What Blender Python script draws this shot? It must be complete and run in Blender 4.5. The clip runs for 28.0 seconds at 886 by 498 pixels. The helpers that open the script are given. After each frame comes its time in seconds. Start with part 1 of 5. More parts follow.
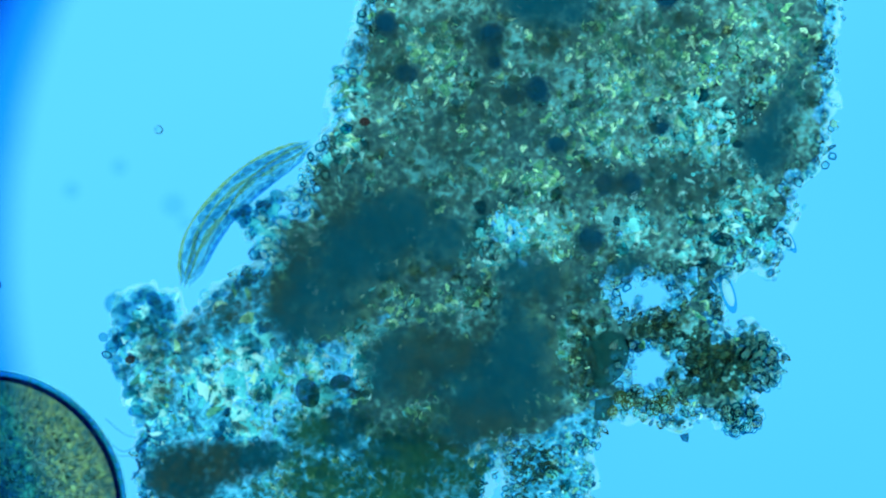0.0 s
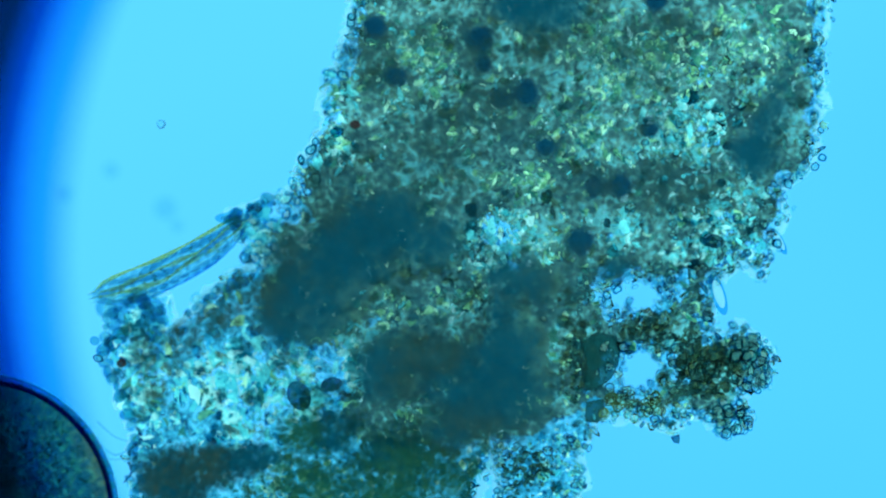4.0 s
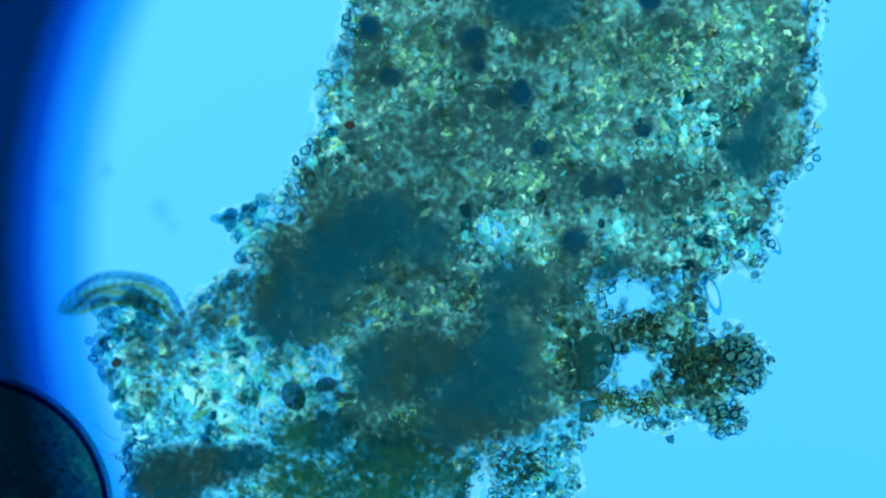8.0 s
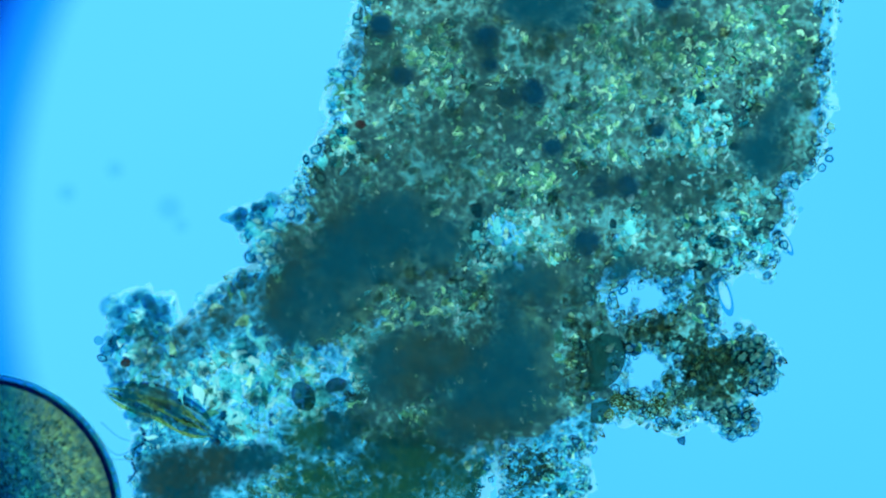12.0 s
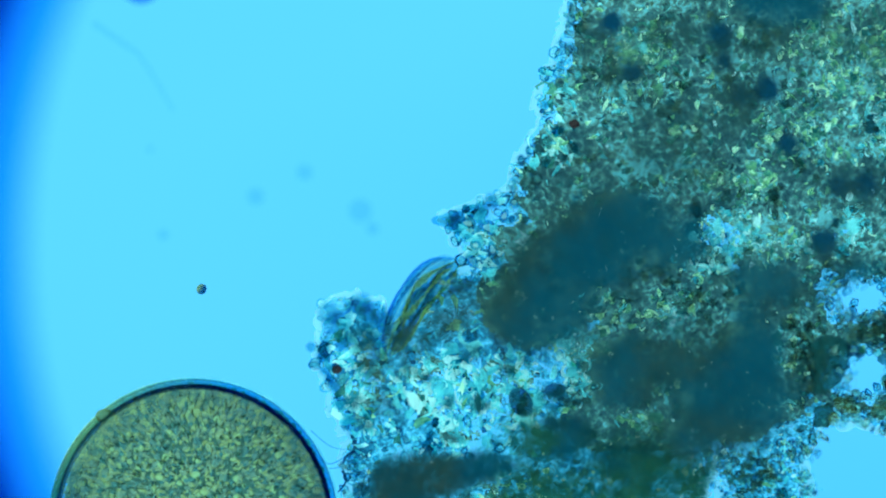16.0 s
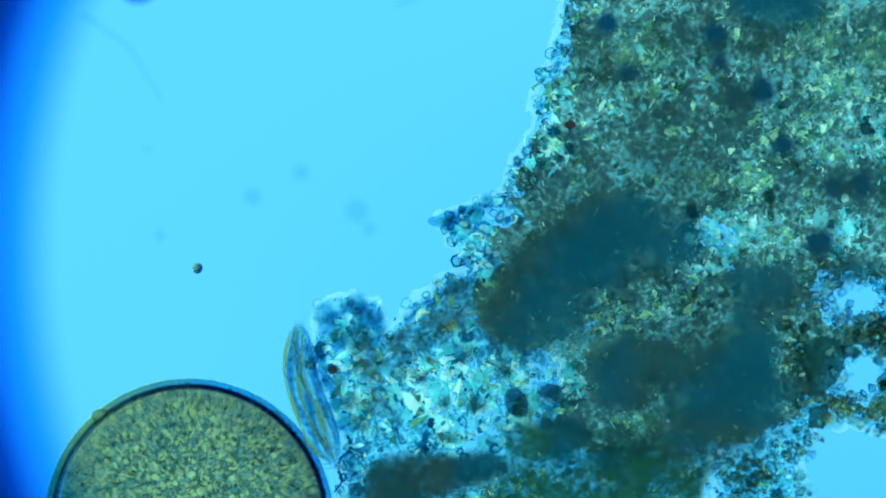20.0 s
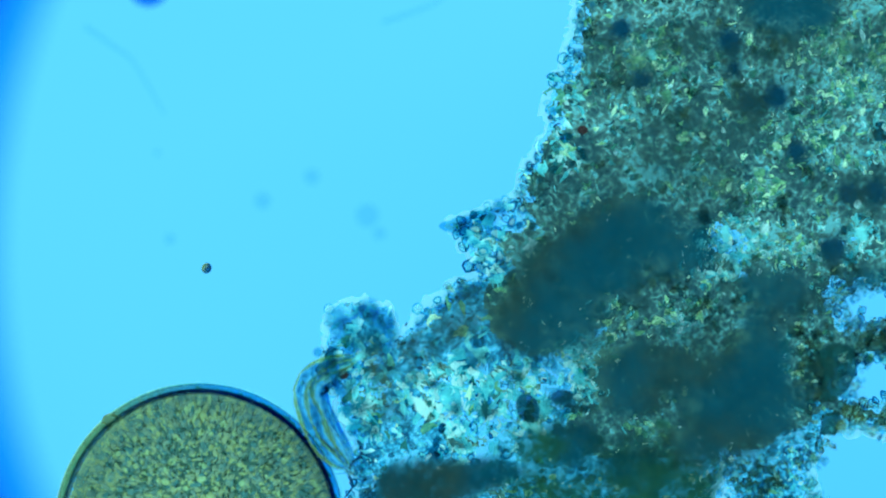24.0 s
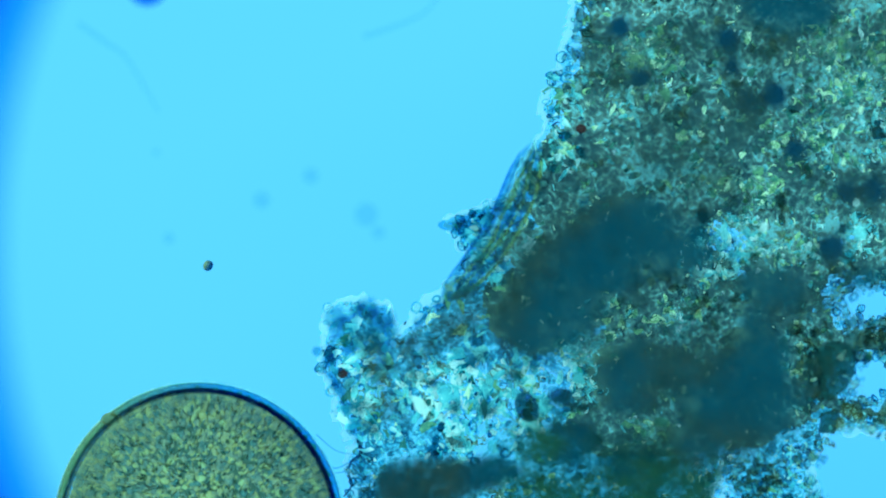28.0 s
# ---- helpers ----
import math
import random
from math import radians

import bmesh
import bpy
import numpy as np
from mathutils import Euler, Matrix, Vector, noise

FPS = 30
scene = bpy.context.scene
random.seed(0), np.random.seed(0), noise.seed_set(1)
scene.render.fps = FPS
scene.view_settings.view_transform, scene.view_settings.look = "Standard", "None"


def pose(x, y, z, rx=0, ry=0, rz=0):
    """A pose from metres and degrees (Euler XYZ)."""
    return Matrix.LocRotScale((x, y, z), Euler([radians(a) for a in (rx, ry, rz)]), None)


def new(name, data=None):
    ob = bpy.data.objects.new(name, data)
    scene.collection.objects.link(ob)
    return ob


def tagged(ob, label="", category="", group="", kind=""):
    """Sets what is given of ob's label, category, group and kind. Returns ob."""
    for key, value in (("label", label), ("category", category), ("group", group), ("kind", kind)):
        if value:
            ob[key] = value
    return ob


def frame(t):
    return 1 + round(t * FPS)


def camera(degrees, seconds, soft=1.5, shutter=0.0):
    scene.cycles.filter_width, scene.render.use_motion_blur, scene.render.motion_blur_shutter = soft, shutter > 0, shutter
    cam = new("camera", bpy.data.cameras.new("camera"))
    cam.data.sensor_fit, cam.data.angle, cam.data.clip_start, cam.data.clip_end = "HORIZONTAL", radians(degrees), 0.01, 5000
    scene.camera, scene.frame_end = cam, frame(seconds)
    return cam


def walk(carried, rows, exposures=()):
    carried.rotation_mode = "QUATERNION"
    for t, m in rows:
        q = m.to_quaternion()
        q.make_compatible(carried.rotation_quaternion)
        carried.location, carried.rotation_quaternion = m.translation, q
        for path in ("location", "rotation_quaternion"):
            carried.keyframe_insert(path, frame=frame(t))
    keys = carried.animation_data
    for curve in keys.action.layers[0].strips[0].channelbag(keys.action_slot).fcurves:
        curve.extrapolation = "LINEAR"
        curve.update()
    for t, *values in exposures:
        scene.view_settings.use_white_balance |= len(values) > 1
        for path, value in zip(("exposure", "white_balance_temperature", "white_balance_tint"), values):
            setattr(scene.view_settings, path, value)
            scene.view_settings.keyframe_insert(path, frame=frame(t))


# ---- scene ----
# Bright-field microscope slide, modelled at about 1 m to 0.3 mm of the real specimen.
# The eye looks straight down on the slide; the lamp stands below it.
D, FOCUS = 4.446, 0.12
cam = camera(20.0, 28.0, soft=1.8, shutter=0.5)
cam.data.dof.use_dof, cam.data.dof.focus_distance, cam.data.dof.aperture_fstop = True, D - 0.066, 0.42
CAMERA_ROWS = [
    (0.0, 0.0, -0.0, 1.0, 0.0), (0.5, 0.003, -0.003, 1.0014, 0.04), (1.0, 0.002, 0.001, 0.9999, -0.1),
    (1.5, 0.005, 0.001, 1.0007, -0.2), (2.0, 0.006, 0.001, 1.0011, -0.13), (2.5, 0.012, 0.002, 0.9992, -0.12),
    (3.0, 0.019, 0.001, 0.9985, -0.11), (3.5, 0.016, 0.004, 0.9988, -0.2), (5.5, 0.018, 0.005, 0.9989, -0.17),
    (6.0, 0.017, 0.008, 0.9987, -0.32), (6.5, 0.017, 0.008, 0.9985, -0.39), (7.0, 0.02, 0.005, 0.9976, -0.26),
    (7.5, 0.024, 0.003, 0.9984, -0.18), (8.0, 0.026, 0.005, 0.9981, -0.19), (8.5, 0.028, 0.009, 0.998, -0.27),
    (9.0, 0.029, 0.008, 0.9972, -0.32), (9.5, 0.036, 0.001, 0.9974, -0.22), (10.0, 0.04, 0.0, 0.9967, -0.17),
    (10.5, 0.041, -0.001, 0.9964, -0.23), (11.0, 0.025, 0.008, 0.9981, -0.25), (11.5, 0.003, 0.007, 1.0012, 0.01),
    (12.0, 0.007, 0.005, 1.0023, -0.04), (12.5, 0.041, 0.006, 1.003, -0.04), (14.5, -0.054, 0.003, 1.0122, -0.35),
    (15.0, -0.181, 0.004, 1.0125, -0.41), (15.5, -0.355, 0.006, 1.023, -0.39), (16.0, -0.366, 0.011, 1.0237, -0.57),
    (16.5, -0.365, 0.011, 1.0227, -0.61), (17.0, -0.362, 0.011, 1.0227, -0.48), (17.5, -0.363, 0.013, 1.0232, -0.36),
    (18.0, -0.363, 0.014, 1.0235, -0.4), (18.5, -0.364, 0.018, 1.0225, -0.54), (19.0, -0.362, 0.016, 1.0228, -0.54),
    (19.5, -0.361, 0.014, 1.0227, -0.47), (20.0, -0.359, 0.012, 1.0225, -0.48), (20.5, -0.359, 0.012, 1.0225, -0.48),
    (21.0, -0.358, 0.015, 1.0218, -0.52), (21.5, -0.367, 0.02, 1.0231, -0.44), (23.5, -0.378, 0.018, 1.0249, -0.25),
    (24.0, -0.379, 0.021, 1.0248, -0.31), (24.5, -0.376, 0.017, 1.0257, -0.34), (25.0, -0.373, 0.015, 1.0238, -0.35),
    (25.5, -0.374, 0.016, 1.0253, -0.3), (26.0, -0.374, 0.018, 1.0245, -0.33), (26.5, -0.376, 0.021, 1.0247, -0.38),
    (27.0, -0.376, 0.019, 1.0245, -0.42), (27.5, -0.376, 0.018, 1.0247, -0.42), (28.0, -0.377, 0.019, 1.0245, -0.39),
]
walk(cam, [(t, pose(x, y, FOCUS + D / s, 0, 0, turn)) for t, x, y, s, turn in CAMERA_ROWS])

# ---- light: blue-green fill added all round, lamp below the slide ----
world = bpy.data.worlds.new("fill_light")
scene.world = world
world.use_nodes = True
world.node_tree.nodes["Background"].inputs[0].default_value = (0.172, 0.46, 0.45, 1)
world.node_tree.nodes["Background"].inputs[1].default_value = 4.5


# ---- materials ----
DULL = 0.65


def dulled(stops):
    """The skin colours scaled down, to offset the strong added fill light."""
    return [(at, tuple(DULL * k for k in c)) for at, c in stops]


def nodes_of(name):
    m = bpy.data.materials.new(name)
    m.use_nodes = True
    m.node_tree.nodes.clear()
    return m, m.node_tree.nodes, m.node_tree.links


def ramp_node(n, stops, smooth="LINEAR"):
    r = n.new("ShaderNodeValToRGB")
    r.color_ramp.interpolation = smooth
    while len(r.color_ramp.elements) < len(stops):
        r.color_ramp.elements.new(0.5)
    for e, (at, c) in zip(r.color_ramp.elements, stops):
        e.position, e.color = at, (*c, 1)
    return r


def clear_grain(name, through_stops, skin_stops, ior=1.2, skin=0.3, rough=0.05, single=False, clear=0.0, scale=60.0):
    """A translucent grain: bends and tints the lamp's light, with a dull skin. Tints vary grain by grain and within the grain."""
    m, n, l = nodes_of(name)
    out, mix = n.new("ShaderNodeOutputMaterial"), n.new("ShaderNodeMixShader")
    bend, dull = n.new("ShaderNodeBsdfRefraction"), n.new("ShaderNodeBsdfDiffuse")
    bend.inputs["IOR"].default_value, bend.inputs["Roughness"].default_value = ior, rough
    tint, hue = ramp_node(n, through_stops), ramp_node(n, dulled(skin_stops))
    geo, noise_tex, coord, add = n.new("ShaderNodeNewGeometry"), n.new("ShaderNodeTexNoise"), n.new("ShaderNodeTexCoord"), n.new("ShaderNodeMath")
    rnd = n.new("ShaderNodeObjectInfo").outputs["Random"] if single else geo.outputs["Random Per Island"]
    noise_tex.inputs["Scale"].default_value, noise_tex.inputs["Detail"].default_value = scale, 4
    l.new(coord.outputs["Object"], noise_tex.inputs["Vector"])
    add.operation = "MULTIPLY_ADD"
    add.inputs[1].default_value = 0.55
    l.new(noise_tex.outputs[0], add.inputs[0])
    sub = n.new("ShaderNodeMath")
    sub.operation = "SUBTRACT"
    l.new(rnd, sub.inputs[0])
    sub.inputs[1].default_value = 0.275
    l.new(sub.outputs[0], add.inputs[2])
    l.new(add.outputs[0], tint.inputs[0])
    l.new(add.outputs[0], hue.inputs[0])
    l.new(tint.outputs[0], bend.inputs["Color"])
    l.new(hue.outputs[0], dull.inputs["Color"])
    bump = n.new("ShaderNodeBump")
    bump.inputs["Strength"].default_value, bump.inputs["Distance"].default_value = 0.25, 0.004
    l.new(noise_tex.outputs[0], bump.inputs["Height"])
    l.new(bump.outputs[0], bend.inputs["Normal"])
    l.new(bump.outputs[0], dull.inputs["Normal"])
    mix.inputs[0].default_value = skin
    l.new(bend.outputs[0], mix.inputs[1])
    l.new(dull.outputs[0], mix.inputs[2])
    if clear:
        clr, mix2 = n.new("ShaderNodeBsdfTransparent"), n.new("ShaderNodeMixShader")
        l.new(tint.outputs[0], clr.inputs[0])
        mix2.inputs[0].default_value = clear
        l.new(mix.outputs[0], mix2.inputs[1])
        l.new(clr.outputs[0], mix2.inputs[2])
        mix = mix2
    l.new(mix.outputs[0], out.inputs[0])
    return m


def film(name, stops, skin_colour, skin, scale, spotty=0.42, spread=0.66, grit=0.2, grit_scale=6, bright=False):
    """A thin stained film: tinted, clear, with a little dull matter in it."""
    m, n, l = nodes_of(name)
    out, mix = n.new("ShaderNodeOutputMaterial"), n.new("ShaderNodeMixShader")
    clr, dull = n.new("ShaderNodeBsdfTransparent"), n.new("ShaderNodeBsdfDiffuse")
    coord, tex, fine = n.new("ShaderNodeTexCoord"), n.new("ShaderNodeTexNoise"), n.new("ShaderNodeTexVoronoi")
    tex.inputs["Scale"].default_value, tex.inputs["Detail"].default_value, tex.inputs["Roughness"].default_value = scale, 8, 0.65
    fine.inputs["Scale"].default_value = scale * grit_scale
    spots = n.new("ShaderNodeTexNoise")
    spots.inputs["Scale"].default_value, spots.inputs["Detail"].default_value, spots.inputs["Distortion"].default_value = scale * 4.6, 3, 1.5
    for node in (tex, fine, spots):
        l.new(coord.outputs["Object"], node.inputs["Vector"])
    r = ramp_node(n, stops)
    add, add2 = n.new("ShaderNodeMath"), n.new("ShaderNodeMath")
    add.operation = add2.operation = "MULTIPLY_ADD"
    add.inputs[1].default_value, add2.inputs[1].default_value = grit, spotty
    l.new(fine.outputs["Distance"], add.inputs[0])
    strong = n.new("ShaderNodeMath")
    strong.operation = "MULTIPLY_ADD"
    strong.inputs[1].default_value, strong.inputs[2].default_value = 1.7, -0.31
    l.new(tex.outputs[0], strong.inputs[0])
    l.new(strong.outputs[0], add.inputs[2])
    l.new(spots.outputs[0], add2.inputs[0])
    l.new(add.outputs[0], add2.inputs[2])
    half = n.new("ShaderNodeMath")
    half.operation = "MULTIPLY"
    half.inputs[1].default_value = spread
    l.new(add2.outputs[0], half.inputs[0])
    l.new(half.outputs[0], r.inputs[0])
    l.new(r.outputs[0], clr.inputs[0])
    dull.inputs[0].default_value = (*[(1 if bright else DULL) * k for k in skin_colour], 1)
    mix.inputs[0].default_value = skin
    l.new(clr.outputs[0], mix.inputs[1])
    l.new(dull.outputs[0], mix.inputs[2])
    l.new(mix.outputs[0], out.inputs[0])
    return m


def veil(name, tints, skins, skin, scale=80.0, single=False, bright=False):
    """Thin matter: part clear and tinted, part dull, each piece a little different and mottled within."""
    m, n, l = nodes_of(name)
    out, mix = n.new("ShaderNodeOutputMaterial"), n.new("ShaderNodeMixShader")
    clr, dull = n.new("ShaderNodeBsdfTransparent"), n.new("ShaderNodeBsdfDiffuse")
    tint, hue, add, sub = ramp_node(n, tints), ramp_node(n, skins if bright else dulled(skins)), n.new("ShaderNodeMath"), n.new("ShaderNodeMath")
    tex, coord = n.new("ShaderNodeTexNoise"), n.new("ShaderNodeTexCoord")
    rnd = n.new("ShaderNodeObjectInfo").outputs["Random"] if single else n.new("ShaderNodeNewGeometry").outputs["Random Per Island"]
    tex.inputs["Scale"].default_value, tex.inputs["Detail"].default_value = scale, 3
    l.new(coord.outputs["Object"], tex.inputs["Vector"])
    sub.operation, add.operation = "SUBTRACT", "MULTIPLY_ADD"
    sub.inputs[1].default_value, add.inputs[1].default_value = 0.35, 0.7
    l.new(rnd, sub.inputs[0])
    l.new(tex.outputs[0], add.inputs[0])
    l.new(sub.outputs[0], add.inputs[2])
    for r, b in ((tint, clr), (hue, dull)):
        l.new(add.outputs[0], r.inputs[0])
        l.new(r.outputs[0], b.inputs[0])
    mix.inputs[0].default_value = skin
    l.new(clr.outputs[0], mix.inputs[1])
    l.new(dull.outputs[0], mix.inputs[2])
    l.new(mix.outputs[0], out.inputs[0])
    return m


def tinted_glass(name, colour):
    m, n, l = nodes_of(name)
    out, b = n.new("ShaderNodeOutputMaterial"), n.new("ShaderNodeBsdfTransparent")
    b.inputs[0].default_value = (*colour, 1)
    l.new(b.outputs[0], out.inputs[0])
    return m


def fringed_glass(name, one, other, dull=0.0, gain=2.0):
    """Clear matter tinted from side to side, painting the lens's colour fringe."""
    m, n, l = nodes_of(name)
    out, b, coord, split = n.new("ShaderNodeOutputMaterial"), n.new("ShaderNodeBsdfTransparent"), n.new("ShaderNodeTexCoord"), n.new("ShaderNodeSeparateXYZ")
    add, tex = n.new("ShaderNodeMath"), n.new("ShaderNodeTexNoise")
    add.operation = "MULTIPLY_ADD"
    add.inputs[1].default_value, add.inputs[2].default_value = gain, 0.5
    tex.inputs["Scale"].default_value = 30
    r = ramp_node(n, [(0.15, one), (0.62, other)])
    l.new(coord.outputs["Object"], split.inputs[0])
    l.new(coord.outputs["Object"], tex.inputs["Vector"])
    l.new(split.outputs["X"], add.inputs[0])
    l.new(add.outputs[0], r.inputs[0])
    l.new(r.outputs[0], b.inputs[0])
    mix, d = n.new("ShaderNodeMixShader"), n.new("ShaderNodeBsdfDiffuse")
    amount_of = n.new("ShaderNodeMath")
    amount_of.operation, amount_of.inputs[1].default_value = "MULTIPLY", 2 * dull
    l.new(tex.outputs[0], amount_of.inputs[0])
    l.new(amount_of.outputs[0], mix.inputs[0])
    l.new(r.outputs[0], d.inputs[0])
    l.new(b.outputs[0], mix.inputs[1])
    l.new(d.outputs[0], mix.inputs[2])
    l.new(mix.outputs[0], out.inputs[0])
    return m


def lamp_glow(name):
    """The lamp's ground glass: even blue light, a touch paler off its middle."""
    m, n, l = nodes_of(name)
    out, e, coord, tex = n.new("ShaderNodeOutputMaterial"), n.new("ShaderNodeEmission"), n.new("ShaderNodeTexCoord"), n.new("ShaderNodeTexNoise")
    tex.inputs["Scale"].default_value, tex.inputs["Detail"].default_value = 0.5, 1
    l.new(coord.outputs["Object"], tex.inputs["Vector"])
    r = ramp_node(n, [(0.3, (0.078, 0.64, 1.26)), (0.7, (0.115, 0.73, 1.30))])
    l.new(tex.outputs[0], r.inputs[0])
    l.new(r.outputs[0], e.inputs[0])
    e.inputs[1].default_value = 1.0
    l.new(e.outputs[0], out.inputs[0])
    return m


GRAIN = clear_grain("grain_matter",
    [(0.0, (0.42, 0.58, 0.58)), (0.2, (0.66, 0.78, 0.74)), (0.5, (0.92, 0.93, 0.78)), (0.75, (0.80, 0.97, 0.97)), (1.0, (0.98, 1.0, 0.97))],
    [(0.0, (0.10, 0.11, 0.07)), (0.4, (0.30, 0.33, 0.20)), (0.7, (0.52, 0.56, 0.36)), (1.0, (0.75, 0.80, 0.58))], 1.16, 0.05, clear=0.3)
CLEAR_GRAIN = clear_grain("clear_grain_matter",
    [(0.0, (0.12, 0.36, 0.44)), (0.17, (0.40, 0.68, 0.72)), (0.32, (0.95, 1.0, 0.92)), (1.0, (1.0, 1.0, 1.0))],
    [(0.0, (0.45, 0.48, 0.28)), (1.0, (0.9, 0.92, 0.72))], 1.14, 0.025, clear=0.1)
CRYSTAL = clear_grain("crystal_matter",
    [(0.0, (0.40, 0.66, 0.78)), (0.35, (0.74, 0.92, 0.95)), (0.7, (0.97, 0.98, 0.85)), (1.0, (1.0, 1.0, 1.0))],
    [(0.0, (0.20, 0.24, 0.20)), (1.0, (0.7, 0.75, 0.6))], 1.15, 0.08, single=True)
# the speck's turning tint paints a yellow and blue lens fringe
DARK_BEAD = fringed_glass("dark_bead_matter", (1.0, 0.75, 0.35), (0.02, 0.22, 0.42), 0.2, 40.0)
BROWN = veil("brown_floc_matter", [(0.0, (0.1, 0.36, 0.44)), (1.0, (0.5, 0.5, 0.45))], [(0.0, (0.004, 0.070, 0.105)), (0.4, (0.018, 0.085, 0.09)), (0.7, (0.065, 0.096, 0.075)), (1.0, (0.115, 0.115, 0.072))], 0.80, 40)
DENSE_BROWN = veil("dense_brown_floc_matter", [(0.0, (0.1, 0.3, 0.36)), (1.0, (0.4, 0.42, 0.38))], [(0.0, (0.008, 0.080, 0.105)), (0.5, (0.046, 0.096, 0.094)), (1.0, (0.100, 0.108, 0.082))], 0.90, 25)
DENSE = veil("dense_floc_matter", [(0.0, (0.01, 0.25, 0.42)), (1.0, (0.08, 0.35, 0.46))], [(0.0, (0.001, 0.098, 0.176)), (0.6, (0.004, 0.105, 0.164)), (1.0, (0.038, 0.118, 0.122))], 0.92, 40)
LUMP = veil("lump_matter", [(0.0, (0.16, 0.36, 0.42)), (0.5, (0.40, 0.52, 0.48)), (1.0, (0.85, 0.8, 0.62))], [(0.0, (0.01, 0.08, 0.10)), (0.5, (0.05, 0.12, 0.11)), (1.0, (0.20, 0.22, 0.12))], 0.4, 90)
BALL_MATTER = veil("dark_ball_matter", [(0.0, (0.03, 0.30, 0.46)), (1.0, (0.06, 0.40, 0.56))], [(0.0, (0.002, 0.06, 0.13)), (1.0, (0.008, 0.09, 0.17))], 0.62, 25)
# pale skins left undulled, to paint the highlights of the clump
WARM_GLINT = veil("warm_glint_matter", [(0.0, (0.7, 0.8, 0.6)), (1.0, (1.0, 0.97, 0.8))], [(0.0, (0.015, 0.13, 0.14)), (0.4, (0.08, 0.26, 0.19)), (0.66, (0.27, 0.50, 0.25)), (0.80, (0.56, 0.80, 0.42)), (0.92, (0.9, 1.0, 0.72))], 0.85, 150, bright=True)
COOL_GLINT = veil("cool_glint_matter", [(0.0, (0.6, 0.95, 1.0)), (1.0, (1.0, 1.0, 1.0))], [(0.0, (0.05, 0.44, 0.56)), (0.4, (0.18, 0.72, 0.80)), (0.62, (0.34, 0.93, 0.96)), (0.84, (0.85, 1.0, 1.0))], 0.75, 150, bright=True)
CELL_WALL = veil("cell_wall_matter", [(0.0, (0.005, 0.15, 0.26)), (0.35, (0.02, 0.37, 0.50)), (0.7, (0.12, 0.66, 0.77)), (1.0, (0.6, 0.92, 0.93))], [(0.0, (0.02, 0.07, 0.07)), (1.0, (0.08, 0.18, 0.14))], 0.06, 120)
BROWN_WALL = veil("brown_wall_matter", [(0.0, (0.14, 0.36, 0.42)), (0.5, (0.34, 0.46, 0.42)), (1.0, (0.85, 0.7, 0.5))], [(0.0, (0.02, 0.07, 0.07)), (1.0, (0.18, 0.18, 0.10))], 0.12, 120)
CELL_CORE = veil("cell_core_matter", [(0.0, (0.25, 0.72, 0.85)), (0.5, (0.75, 0.97, 1.0)), (1.0, (1.0, 1.0, 0.95))], [(0.0, (0.5, 0.7, 0.5)), (1.0, (1.0, 1.0, 0.8))], 0.14, 120)
BUBBLE_WALL = veil("bubble_wall_matter", [(0.0, (0.10, 0.58, 0.82)), (1.0, (0.40, 0.80, 0.94))], [(0.0, (0.05, 0.10, 0.10)), (1.0, (0.1, 0.16, 0.14))], 0.05, 60, True)
BUBBLE_CORE = veil("bubble_core_matter", [(0.0, (0.9, 1.0, 1.0)), (1.0, (1.0, 1.0, 1.0))], [(0.0, (0.9, 1.0, 1.0)), (1.0, (1.0, 1.0, 1.0))], 0.38, 60, True)
LOBE_WALL = veil("lobe_wall_matter", [(0.0, (0.10, 0.50, 0.72)), (1.0, (0.3, 0.68, 0.82))], [(0.0, (0.02, 0.10, 0.14)), (1.0, (0.05, 0.16, 0.18))], 0.15, 60, True)
LOBE_CORE = veil("lobe_core_matter", [(0.0, (0.07, 0.42, 0.58)), (1.0, (0.34, 0.72, 0.80))], [(0.0, (0.03, 0.14, 0.18)), (1.0, (0.10, 0.22, 0.20))], 0.12, 60, True)
SLAB = veil("slab_matter", [(0.0, (0.08, 0.35, 0.42)), (1.0, (0.25, 0.5, 0.52))], [(0.0, (0.004, 0.07, 0.09)), (0.6, (0.02, 0.10, 0.10)), (1.0, (0.09, 0.13, 0.09))], 0.65, 60)
OLIVE = veil("olive_matter", [(0.0, (0.25, 0.30, 0.16)), (1.0, (0.9, 0.7, 0.35))], [(0.0, (0.03, 0.08, 0.05)), (0.6, (0.12, 0.15, 0.06)), (1.0, (0.42, 0.42, 0.18))], 0.4, 120)
RUST = veil("rust_matter", [(0.0, (0.6, 0.2, 0.25)), (1.0, (0.9, 0.4, 0.4))], [(0.0, (0.05, 0.03, 0.045)), (1.0, (0.13, 0.06, 0.06))], 0.7, 90)
GREEN = veil("green_floc_matter", [(0.0, (0.1, 0.4, 0.35)), (1.0, (0.4, 0.6, 0.4))], [(0.0, (0.006, 0.085, 0.095)), (0.55, (0.022, 0.120, 0.085)), (1.0, (0.10, 0.21, 0.085))], 0.78, 40)
EDGE_GRAIN = clear_grain("edge_grain_matter",
    [(0.0, (0.16, 0.42, 0.52)), (0.15, (0.36, 0.66, 0.75)), (0.30, (0.70, 0.94, 1.0)), (0.58, (0.92, 0.98, 0.92)), (1.0, (1.0, 1.0, 1.0))],
    [(0.0, (0.3, 0.36, 0.30)), (1.0, (0.75, 0.85, 0.70))], 1.12, 0.03, clear=0.25)
